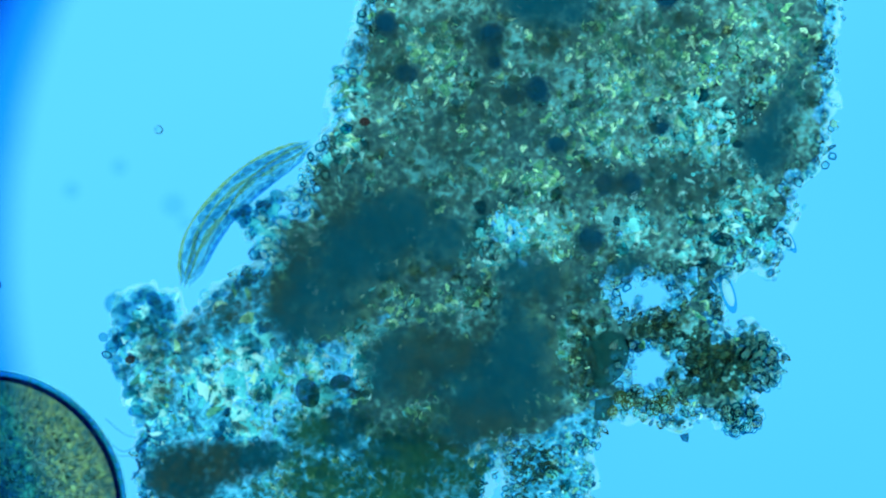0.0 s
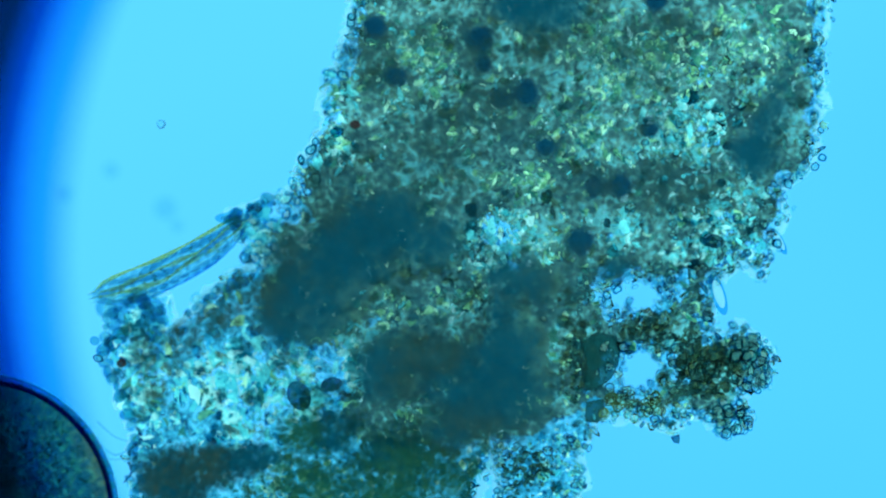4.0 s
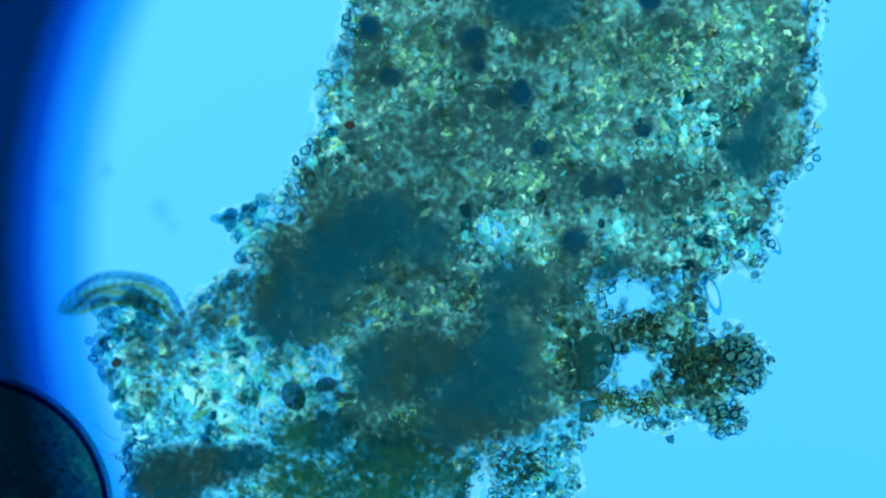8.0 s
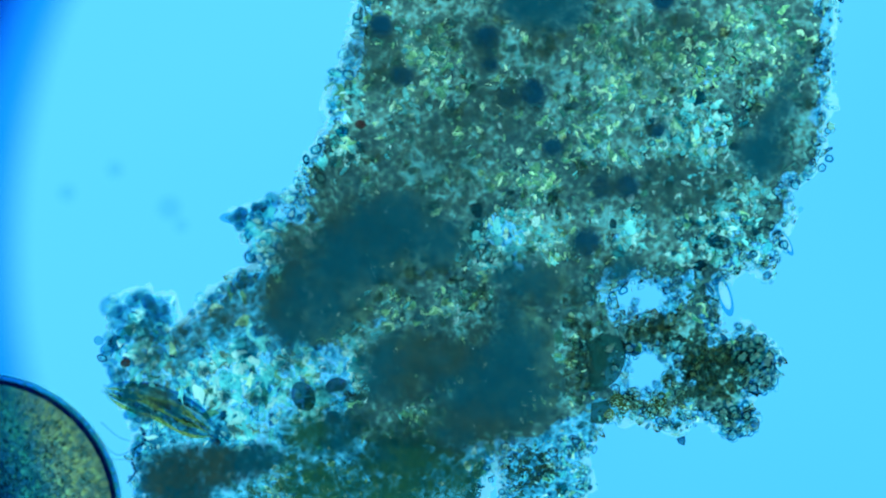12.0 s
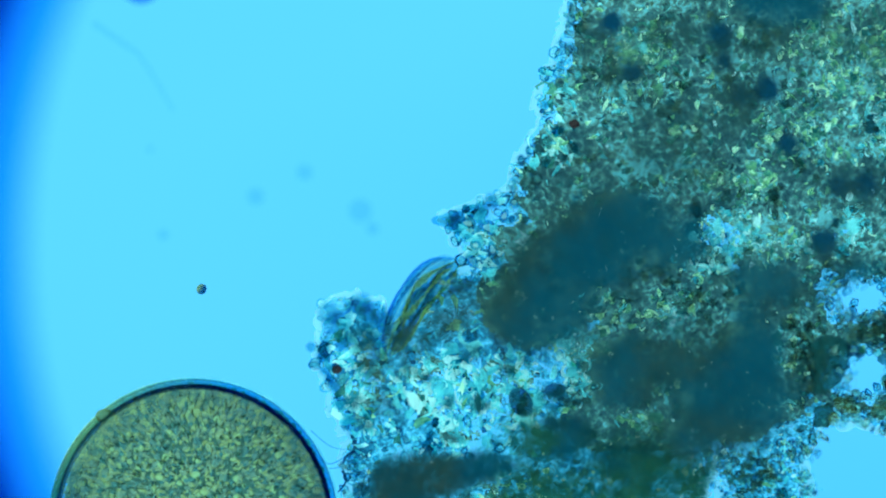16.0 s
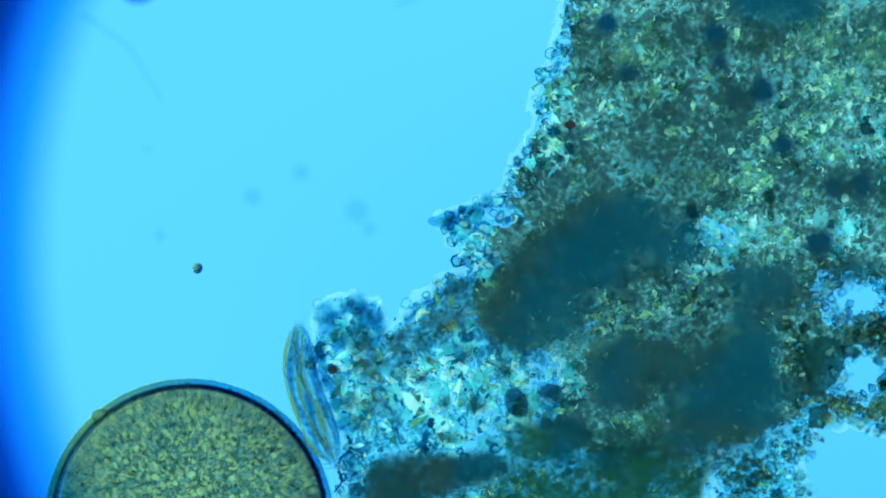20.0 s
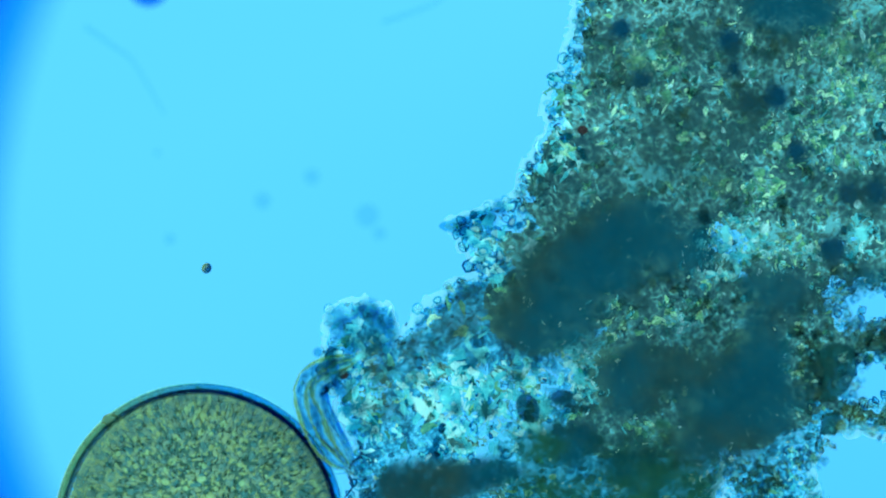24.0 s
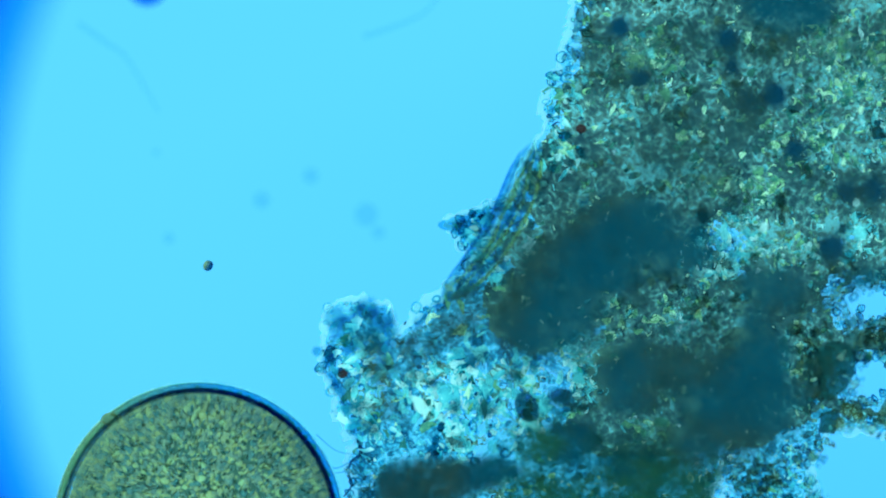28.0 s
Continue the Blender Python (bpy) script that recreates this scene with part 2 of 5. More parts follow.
FILM = film("slime_film", [(0.44, (0.08, 0.095, 0.08)), (0.53, (0.18, 0.175, 0.12)), (0.60, (0.38, 0.29, 0.175)), (0.66, (0.75, 0.50, 0.28)), (0.74, (0.95, 0.82, 0.52))], (0.40, 0.52, 0.26), 0.03, 11.0, 1.05, 0.475, 0.42, 8)
PALE_FILM = film("pale_slime_film", [(0.44, (0.18, 0.20, 0.15)), (0.53, (0.45, 0.36, 0.22)), (0.60, (0.9, 0.56, 0.32)), (0.68, (1.0, 0.82, 0.54))], (0.52, 0.72, 0.42), 0.20, 12.0, 1.05, 0.475, 0.42, 8)
DENSE_FILM = film("dense_slime_film", [(0.38, (0.18, 0.16, 0.10)), (0.52, (0.40, 0.28, 0.15)), (0.68, (0.80, 0.52, 0.24))], (0.45, 0.46, 0.26), 0.05, 10.0, 0.5, 0.60, 0.22)
THIN_FILM = film("thin_slime_film", [(0.46, (0.05, 0.36, 0.46)), (0.54, (0.22, 0.72, 0.78)), (0.59, (0.75, 1.0, 0.97)), (0.68, (1.0, 1.0, 0.97))], (0.55, 1.0, 0.97), 0.13, 13.0, 1.15, 0.43, 0.5, 7)
TEAL_FILM = film("teal_slime_film", [(0.44, (0.03, 0.24, 0.28)), (0.54, (0.13, 0.45, 0.45)), (0.61, (0.34, 0.72, 0.66)), (0.68, (0.75, 0.99, 0.90)), (0.78, (1.0, 1.0, 0.95))], (0.55, 0.75, 0.55), 0.05, 11.0, 1.05, 0.475, 0.42, 8)
EDGE_HALO = film("edge_halo_matter", [(0.3, (0.95, 0.99, 1.0)), (0.6, (1.0, 1.0, 1.0))], (0.80, 0.90, 0.85), 0.36, 12.0, bright=True)
SPARKLE_FLECK = clear_grain("sparkle_fleck_matter", [(0.0, (0.75, 0.98, 1.0)), (1.0, (1.0, 1.0, 1.0))], [(0.0, (0.10, 0.66, 0.75)), (1.0, (0.55, 1.0, 1.0))], 1.03, 0.95, 0.0, clear=0.5, scale=150)
BEAD = clear_grain("bead_matter", [(0.0, (0.9, 0.97, 0.98)), (1.0, (1.0, 1.0, 1.0))], [(0.0, (0.6, 0.65, 0.6)), (1.0, (0.7, 0.75, 0.7))], 1.38, 0.02, 0.0, single=True)
SEED = clear_grain("seed_matter", [(0.0, (0.12, 0.30, 0.42)), (1.0, (0.32, 0.50, 0.60))], [(0.0, (0.03, 0.04, 0.04)), (1.0, (0.1, 0.11, 0.1))], 1.02, 0.1, 0.1, clear=0.4, scale=40)
SKIN = veil("animal_skin_matter", [(0.0, (0.56, 0.80, 0.85)), (1.0, (0.70, 0.88, 0.91))], [(0.0, (0.2, 0.32, 0.22)), (1.0, (0.5, 0.62, 0.45))], 0.05, 110)
BAND_DARK = veil("animal_dark_band_matter", [(0.0, (0.26, 0.60, 0.74)), (1.0, (0.62, 0.85, 0.90))], [(0.0, (0.06, 0.12, 0.10)), (1.0, (0.2, 0.26, 0.18))], 0.04, 90)
BAND_PALE = veil("animal_pale_band_matter", [(0.0, (0.92, 0.99, 1.0)), (1.0, (1.0, 1.0, 1.0))], [(0.0, (0.35, 0.8, 0.85)), (1.0, (0.7, 1.0, 1.0))], 0.12, 70)
BAND_OLIVE = veil("animal_olive_band_matter", [(0.0, (0.66, 0.73, 0.54)), (1.0, (0.90, 0.91, 0.72))], [(0.0, (0.24, 0.32, 0.12)), (1.0, (0.70, 0.68, 0.28))], 0.22, 70)
BAND_EDGE = veil("animal_edge_matter", [(0.0, (0.55, 0.64, 0.42)), (1.0, (0.85, 0.86, 0.60))], [(0.0, (0.40, 0.46, 0.16)), (1.0, (0.95, 0.98, 0.50))], 0.30, 70)
BAND_RIM = veil("animal_blue_rim_matter", [(0.0, (0.25, 0.62, 0.86)), (1.0, (0.45, 0.76, 0.94))], [(0.0, (0.02, 0.05, 0.08)), (1.0, (0.05, 0.08, 0.10))], 0.02, 70)
THIN_HAIR = tinted_glass("thin_hair_matter", (0.55, 0.78, 0.88))
FAINT = tinted_glass("faint_hair_matter", (0.88, 0.95, 0.98))
DUST = tinted_glass("dust_matter", (0.85, 0.93, 0.97))
DARK_DUST = tinted_glass("dark_dust_matter", (0.25, 0.55, 0.88))
SHELL = clear_grain("shell_matter", [(0.0, (0.90, 0.97, 1.0)), (1.0, (0.97, 1.0, 1.0))], [(0.0, (0.3, 0.4, 0.45)), (1.0, (0.4, 0.5, 0.5))], 1.06, 0.03, 0.0, single=True, clear=0.7, scale=15)
YOLK = clear_grain("yolk_matter",
    [(0.0, (0.45, 0.66, 0.58)), (0.5, (0.82, 0.86, 0.66)), (1.0, (1.0, 1.0, 0.84))],
    [(0.0, (0.20, 0.42, 0.40)), (0.3, (0.42, 0.51, 0.42)), (0.65, (0.78, 0.71, 0.44)), (0.82, (1.0, 0.82, 0.36)), (1.0, (1.0, 0.98, 0.50))], 1.10, 0.82, clear=0.15)
YOLK_CORE = clear_grain("yolk_core_matter", [(0.0, (0.66, 0.64, 0.44)), (1.0, (0.85, 0.82, 0.60))], [(0.0, (0.18, 0.34, 0.28)), (1.0, (0.40, 0.46, 0.28))], 1.04, 0.8, 0.3, clear=0.2, scale=45)
DARK_YOLK = clear_grain("dark_yolk_matter", [(0.0, (0.5, 0.66, 0.6)), (1.0, (0.75, 0.82, 0.68))], [(0.0, (0.06, 0.12, 0.12)), (1.0, (0.16, 0.22, 0.16))], 1.02, 0.8, 0.0, clear=0.45, scale=80)
RIM = fringed_glass("shell_rim_matter", (0.80, 0.72, 0.42), (0.10, 0.72, 0.98), 0.10)
HALO = fringed_glass("shell_halo_matter", (1.0, 0.95, 0.75), (0.75, 1.0, 1.0), 0.16)
MEMBRANE = fringed_glass("membrane_matter", (0.28, 0.38, 0.38), (0.02, 0.12, 0.52))
STOP_GLASS = tinted_glass("dark_stop_glass", (0.022, 0.165, 0.31))
BLUE_GLASS = tinted_glass("blue_fringe_glass", (0.25, 0.70, 1.0))
DEEP_BLUE = tinted_glass("deep_blue_fringe_glass", (0.01, 0.34, 0.78))
SLIDE_GLASS = tinted_glass("slide_glass", (0.985, 0.99, 0.99))
LAMP = lamp_glow("lamp_ground_glass")
LIGHT_BLOCK = clear_grain("light_block_paint", [(0.0, (0.01, 0.02, 0.04)), (1.0, (0.01, 0.02, 0.04))], [(0.0, (0.006, 0.012, 0.025)), (1.0, (0.012, 0.02, 0.04))], 1.0, 1.0, 0.5, scale=8)


# ---- mesh helpers ----
def link(name, verts, faces, mat, parent=None, label="", smooth=True):
    me = bpy.data.meshes.new(name)
    me.from_pydata([tuple(v) for v in verts] if not isinstance(verts, np.ndarray) else verts.tolist(), [], faces if isinstance(faces, list) else faces.tolist())
    me.materials.append(mat)
    if smooth:
        me.polygons.foreach_set("use_smooth", np.ones(len(me.polygons), dtype=bool))
    me.update()
    ob = new(name, me)
    if parent:
        ob.parent = parent
    if label:
        ob["label"] = label
    return ob


def ball(level):
    bm = bmesh.new()
    bmesh.ops.create_icosphere(bm, subdivisions=level, radius=1)
    v = np.array([x.co[:] for x in bm.verts])
    f = np.array([[x.index for x in y.verts] for y in bm.faces])
    bm.free()
    return v, f


BALL = {k: ball(k) for k in (1, 2, 3, 4, 5)}
rng = np.random.default_rng(7)


def shapes(count, level, lump):
    """A few lumpy pebble shapes to draw from."""
    v, f = BALL[level]
    out = []
    for _ in range(count):
        k = rng.normal(size=(5, 3)) * 1.6
        p = rng.uniform(0, 6.28, 5)
        r = 1 + lump * np.sin(v @ k.T + p).mean(1) * 2
        out.append(v * r[:, None])
    return out, f


PEBBLES = shapes(10, 2, 0.35)
SMALL = shapes(12, 1, 0.35)


def chips(count):
    """Angular chips: crumpled twenty-sided solids."""
    v, f = ball_coarse
    return [v * rng.uniform(0.55, 1.35, (len(v), 1)) for _ in range(count)], f


ball_coarse = ball(1)
CHIPS = chips(16)


def turns(n):
    q = rng.normal(size=(n, 4))
    q /= np.linalg.norm(q, axis=1)[:, None]
    w, x, y, z = q.T
    return np.stack([np.stack([1 - 2 * (y * y + z * z), 2 * (x * y - z * w), 2 * (x * z + y * w)], -1),
                     np.stack([2 * (x * y + z * w), 1 - 2 * (x * x + z * z), 2 * (y * z - x * w)], -1),
                     np.stack([2 * (x * z - y * w), 2 * (y * z + x * w), 1 - 2 * (x * x + y * y)], -1)], -2)


def scatter(name, places, sizes, mat, parent, label="", stretch=(0.6, 1.5), small=True, angular=False):
    """Many grains at the given places, joined into one mesh."""
    base, f = CHIPS if angular else SMALL if small else PEBBLES
    base = np.array(base)
    n = len(places)
    pick = rng.integers(0, len(base), n)
    sc = rng.uniform(*stretch, (n, 3)) * np.asarray(sizes)[:, None]
    v = np.einsum("nij,nkj->nki", turns(n), base[pick] * sc[:, None, :]) + np.asarray(places)[:, None, :]
    k = base.shape[1]
    faces = (f[None] + (np.arange(n) * k)[:, None, None]).reshape(-1, 3)
    ob = link(name, v.reshape(-1, 3), faces, mat, parent, label, smooth=not angular)
    return tagged(ob, kind="stuff")


def flakes(name, places, sizes, mat, parent, label="", sides=7, slim=(0.4, 1.0), spin=None, ragged=(0.55, 1.35)):
    """Thin, slightly domed flakes with ragged outlines, joined into one mesh."""
    n = len(places)
    a = (np.arange(sides) + rng.uniform(-0.35, 0.35, (n, sides))) * 2 * math.pi / sides
    rad = rng.uniform(*ragged, (n, sides))
    ring = np.stack([rad * np.cos(a), rad * np.sin(a) * (rng.uniform(*slim, (n, 1)) if len(slim) == 2 else np.asarray(slim)[:, None]), rng.uniform(-0.1, 0.1, (n, sides))], -1)
    v = np.concatenate([ring, np.tile([0, 0, 0.25], (n, 1, 1))], 1) * np.asarray(sizes)[:, None, None]
    spin = rng.uniform(0, 6.28, n) if spin is None else np.asarray(spin)
    c, s = np.cos(spin), np.sin(spin)
    v = np.stack([v[..., 0] * c[:, None] - v[..., 1] * s[:, None], v[..., 0] * s[:, None] + v[..., 1] * c[:, None], v[..., 2] + v[..., 0] * rng.normal(size=(n, 1)) * 0.3], -1)
    v += np.asarray(places)[:, None, :]
    f = np.array([[k, (k + 1) % sides, sides] for k in range(sides)])
    faces = (f[None] + (np.arange(n) * (sides + 1))[:, None, None]).reshape(-1, 3)
    return tagged(link(name, v.reshape(-1, 3), faces, mat, parent, label, smooth=False), kind="stuff")


def arcs(name, places, sizes, mat, parent, label="", spans=(1.2, 4.6), wide=(0.28, 0.55)):
    """Curved slivers that paint cell highlights or dark walls, joined into one mesh."""
    n, k = len(places), 7
    start, span = rng.uniform(0, 6.28, (n, 1)), rng.uniform(*spans, (n, 1))
    a = start + span * np.linspace(0, 1, k) + rng.uniform(-0.08, 0.08, (n, k))
    rad = 1 + rng.uniform(-0.18, 0.18, (n, k))
    w = rng.uniform(*wide, (n, 1)) * np.sin(np.linspace(0.35, math.pi - 0.35, k)) * rng.uniform(0.75, 1.25, (n, k))
    slim, spin = rng.uniform(0.45, 1.0, (n, 1)), rng.uniform(0, 6.28, (n, 1))
    rims = []
    for side, up in ((1, 0.0), (-1, 0.2)):
        x, y = (rad + side * w / 2) * np.cos(a), (rad + side * w / 2) * np.sin(a) * slim
        rims.append(np.stack([x * np.cos(spin) - y * np.sin(spin), x * np.sin(spin) + y * np.cos(spin), np.full_like(x, up)], -1))
    v = np.concatenate(rims, 1) * np.asarray(sizes)[:, None, None] + np.asarray(places)[:, None, :]
    f = np.array([[i, i + 1, k + i + 1, k + i] for i in range(k - 1)])
    faces = (f[None] + (np.arange(n) * 2 * k)[:, None, None]).reshape(-1, 4)
    return tagged(link(name, v.reshape(-1, 3), faces, mat, parent, label), kind="stuff")


def cells(name, places, sizes, wall, core, parent, label="", slim=(0.55, 1.0), thick=(0.55, 0.8), sides=10):
    """Small domed cells, each with a darker wall round a clear middle, joined into one mesh."""
    n = len(places)
    a = (np.arange(sides) + rng.uniform(-0.25, 0.25, (n, sides))) * 2 * math.pi / sides
    rad, s = rng.uniform(0.85, 1.15, (n, sides)), rng.uniform(*slim, (n, 1))
    outer = np.stack([rad * np.cos(a), rad * np.sin(a) * s, np.zeros_like(a)], -1)
    inner = outer * rng.uniform(*thick, (n, 1, 1)) + (0, 0, 0.3)
    v = np.concatenate([outer, inner, np.tile([0, 0, 0.4], (n, 1, 1))], 1)
    spin = rng.uniform(0, 6.28, (n, 1))
    v = np.stack([v[..., 0] * np.cos(spin) - v[..., 1] * np.sin(spin), v[..., 0] * np.sin(spin) + v[..., 1] * np.cos(spin), v[..., 2]], -1)
    v = v * np.asarray(sizes)[:, None, None] + np.asarray(places)[:, None, :]
    f = [[i, (i + 1) % sides, sides + (i + 1) % sides, sides + i] for i in range(sides)] + [[sides + i, sides + (i + 1) % sides, 2 * sides, 2 * sides] for i in range(sides)]
    faces = (np.array(f)[None] + (np.arange(n) * (2 * sides + 1))[:, None, None]).reshape(-1, 4).tolist()
    ob = link(name, v.reshape(-1, 3), [q if q[2] != q[3] else q[:3] for q in faces], wall, parent, label)
    ob.data.materials.append(core)
    ob.data.polygons.foreach_set("material_index", np.tile([0] * sides + [1] * sides, n))
    return tagged(ob, kind="stuff")


def tube(points, radii, sides=8):
    """A tapering tube along points; returns vertices and faces."""
    pts = [Vector(p) for p in points]
    verts, faces = [], []
    for i, p in enumerate(pts):
        d = (pts[min(i + 1, len(pts) - 1)] - pts[max(i - 1, 0)]).normalized()
        a = d.orthogonal().normalized()
        b = d.cross(a)
        for k in range(sides):
            w = 2 * math.pi * k / sides
            verts.append(p + (a * math.cos(w) + b * math.sin(w)) * radii[i])
    for i in range(len(pts) - 1):
        for k in range(sides):
            faces.append([i * sides + k, i * sides + (k + 1) % sides, (i + 1) * sides + (k + 1) % sides, (i + 1) * sides + k])
    faces.append(list(range(sides))[::-1])
    faces.append([(len(pts) - 1) * sides + k for k in range(sides)])
    return verts, faces


def annulus(inner, outer, z0, z1, sides=160):
    verts, faces = [], []
    for r, z in ((inner, z0), (outer, z0), (outer, z1), (inner, z1)):
        verts += [(r * math.cos(6.2831853 * k / sides), r * math.sin(6.2831853 * k / sides), z) for k in range(sides)]
    for a in range(4):
        b = (a + 1) % 4
        faces += [[a * sides + k, a * sides + (k + 1) % sides, b * sides + (k + 1) % sides, b * sides + k] for k in range(sides)]
    return verts, faces


def disc(radius, z0, z1, sides=96):
    verts = [(radius * math.cos(6.2831853 * k / sides), radius * math.sin(6.2831853 * k / sides), z) for z in (z0, z1) for k in range(sides)]
    faces = [list(range(sides))[::-1], list(range(sides, 2 * sides))]
    faces += [[k, (k + 1) % sides, sides + (k + 1) % sides, sides + k] for k in range(sides)]
    return verts, faces


# ---- the slide, the lamp below it, the diaphragm between ----
def box(x0, x1, y0, y1, z0, z1):
    v = [(x, y, z) for z in (z0, z1) for y in (y0, y1) for x in (x0, x1)]
    return v, [[0, 2, 3, 1], [4, 5, 7, 6], [0, 1, 5, 4], [2, 6, 7, 3], [0, 4, 6, 2], [1, 3, 7, 5]]


slide = link("ground", *box(-2.6, 2.4, -1.9, 1.9, -0.06, -0.004), SLIDE_GLASS, smooth=False)
tagged(slide, "clear glass microscope slide under the specimen, lit from below", "slide", kind="structure")
lamp = link("backdrop", *disc(2.5, -2.75, -2.7), LAMP, smooth=False)
lamp.location = (-0.15, 0, 0)
tagged(lamp, "glowing pale blue lamp field below the slide", "lamp", kind="structure")
# unseen wall added round the lamp, so that rays bent past it go dark
housing = link("wall_light_block", *annulus(2.52, 2.60, -2.75, -0.1), LIGHT_BLOCK, smooth=False)
housing.location = (-0.15, 0, 0)
tagged(housing, "dark blue lamp housing below the slide", "housing", kind="structure")
DIA_Z, DIA_R = 1.25, 0.93
diaphragm = tagged(new("eyepiece_stop"), "black round eyepiece field stop with a blue fringe above the slide", "field stop")
link("plate", *annulus(DIA_R, DIA_R + 0.34, -0.02, -0.014), STOP_GLASS, diaphragm, smooth=False)
# blue rings added to imitate the colour fringe where the stop dims the light
link("fringe", *annulus(DIA_R - 0.038, DIA_R - 0.001, -0.012, -0.008), DEEP_BLUE, diaphragm, "deep blue glass fringe", smooth=False)
link("fringe", *annulus(DIA_R - 0.092, DIA_R - 0.039, -0.012, -0.008), BLUE_GLASS, diaphragm, "clear blue glass fringe", smooth=False)
APERTURE_ROWS = [
    (0.0, -0.113), (1.0, -0.115), (2.0, -0.105), (2.5, -0.057), (3.0, -0.027), (3.5, -0.02),
    (5.5, -0.007), (6.0, 0.006), (6.5, -0.001), (7.0, 0.011), (7.5, 0.019), (8.0, 0.031),
    (8.5, 0.052), (9.0, 0.059), (9.5, 0.075), (10.0, 0.085), (10.5, 0.087), (11.0, 0.025),
    (11.3, -0.07), (11.6, -0.09), (12.0, -0.1), (12.5, -0.095), (14.5, -0.089), (15.0, -0.097),
    (15.5, -0.082), (16.0, -0.062), (17.0, -0.044), (18.0, -0.044), (19.0, -0.044), (20.0, -0.040),
    (20.5, -0.036), (21.0, -0.014), (21.5, -0.067), (23.5, -0.11), (24.5, -0.11), (26.0, -0.11),
    (28.0, -0.105),
]


def diaphragm_places():
    """The diaphragm's middle at each time: it rides with the eyepiece, so it is set off from the camera's own place."""
    grow = (D + FOCUS - DIA_Z) / D
    out = []
    for t, edge in APERTURE_ROWS:
        cx, cy = [np.interp(t, [q[0] for q in CAMERA_ROWS], [q[i] for q in CAMERA_ROWS]) for i in (1, 2)]
        out.append((t, cx + (edge - 0.784) * grow + DIA_R, cy))
    return out


# ---- the clump of detritus ----
LEFT_EDGE = [(655, -140), (640, 10), (630, 60), (622, 120), (600, 130), (590, 180), (583, 220), (565, 255), (552, 290), (545, 325), (505, 340), (460, 358),
             (415, 378), (440, 410), (457, 470), (420, 487), (380, 510), (345, 555), (325, 575), (312, 530), (270, 512), (215, 530), (200, 560), (198, 610),
             (210, 660), (228, 710), (250, 760), (243, 800), (262, 830), (250, 880), (255, 970)]
RIGHT_EDGE = [(850, 970), (866, 850), (890, 805), (905, 860), (900, 970), (1052, 970), (1045, 850), (1030, 792), (1060, 780), (1072, 738), (1130, 738), (1180, 752),
              (1208, 768), (1220, 730), (1260, 738), (1300, 757), (1335, 735), (1340, 690), (1375, 665), (1382, 620), (1360, 595), (1330, 575), (1308, 598), (1280, 590),
              (1275, 560), (1275, 525), (1295, 480), (1330, 455), (1365, 478), (1385, 455), (1385, 420), (1405, 375), (1400, 335), (1445, 300), (1465, 260), (1480, 200),
              (1470, 120), (1475, 60), (1480, -140)]
OUTLINE = (np.array(LEFT_EDGE + RIGHT_EDGE, float) - (784, 441)) * (0.001, -0.001)
# holes, thin bright patches: x, y, half-lengths (thousandths, from the upper left of the plan)
HOLES = [(1148, 520, 50, 27), (1148, 650, 44, 34), (505, 368, 12, 8)]
THIN = [(455, 690, 105, 82, 0.75), (252, 645, 62, 115, 0.62), (600, 640, 45, 60, 0.75), (905, 420, 55, 70, 0.6), (1265, 220, 60, 45, 0.6), (1105, 400, 30, 30, 0.55), (1330, 400, 70, 60, 0.45),
        (1290, 130, 120, 90, 0.3), (1050, 130, 90, 50, 0.25), (485, 400, 40, 60, 0.5), (610, 190, 35, 90, 0.5), (1180, 700, 90, 50, 0.45), (960, 800, 60, 50, 0.25)]


def plan(x, y):
    return (x - 784) / 1000, (441 - y) / 1000


def depth_inside(p):
    """Signed distance from the clump's outline, inside positive, for an array of places."""
    a, b = OUTLINE, np.roll(OUTLINE, -1, 0)
    best = np.full(len(p), 9.0)
    inside = np.zeros(len(p), bool)
    for (ax, ay), (bx, by) in zip(a, b):
        d = np.array([bx - ax, by - ay])
        t = np.clip(((p[:, 0] - ax) * d[0] + (p[:, 1] - ay) * d[1]) / (d @ d), 0, 1)
        best = np.minimum(best, np.hypot(p[:, 0] - ax - t * d[0], p[:, 1] - ay - t * d[1]))
        if ay != by:
            inside ^= ((ay > p[:, 1]) != (by > p[:, 1])) & (p[:, 0] < (bx - ax) * (p[:, 1] - ay) / (by - ay) + ax)
    s = np.where(inside, best, -best)
    for x, y, rx, ry in HOLES:
        cx, cy = plan(x, y)
        q = np.hypot((p[:, 0] - cx) / (rx / 1000), (p[:, 1] - cy) / (ry / 1000))
        s = np.minimum(s, (q - 1) * min(rx, ry) / 1000)
    return s


def thinness(p):
    out = np.zeros(len(p))
    for x, y, rx, ry, k in THIN:
        cx, cy = plan(x, y)
        q = ((p[:, 0] - cx) / (rx / 1000)) ** 2 + ((p[:, 1] - cy) / (ry / 1000)) ** 2
        out = np.maximum(out, k * np.exp(-q ** 2))
    return out


def waves(p, scale, seed):
    r = np.random.default_rng(seed)
    k, ph = r.normal(size=(14, 2)) * scale, r.uniform(0, 6.28, 14)
    return np.sin(p @ k.T + ph).mean(1) * 2.4


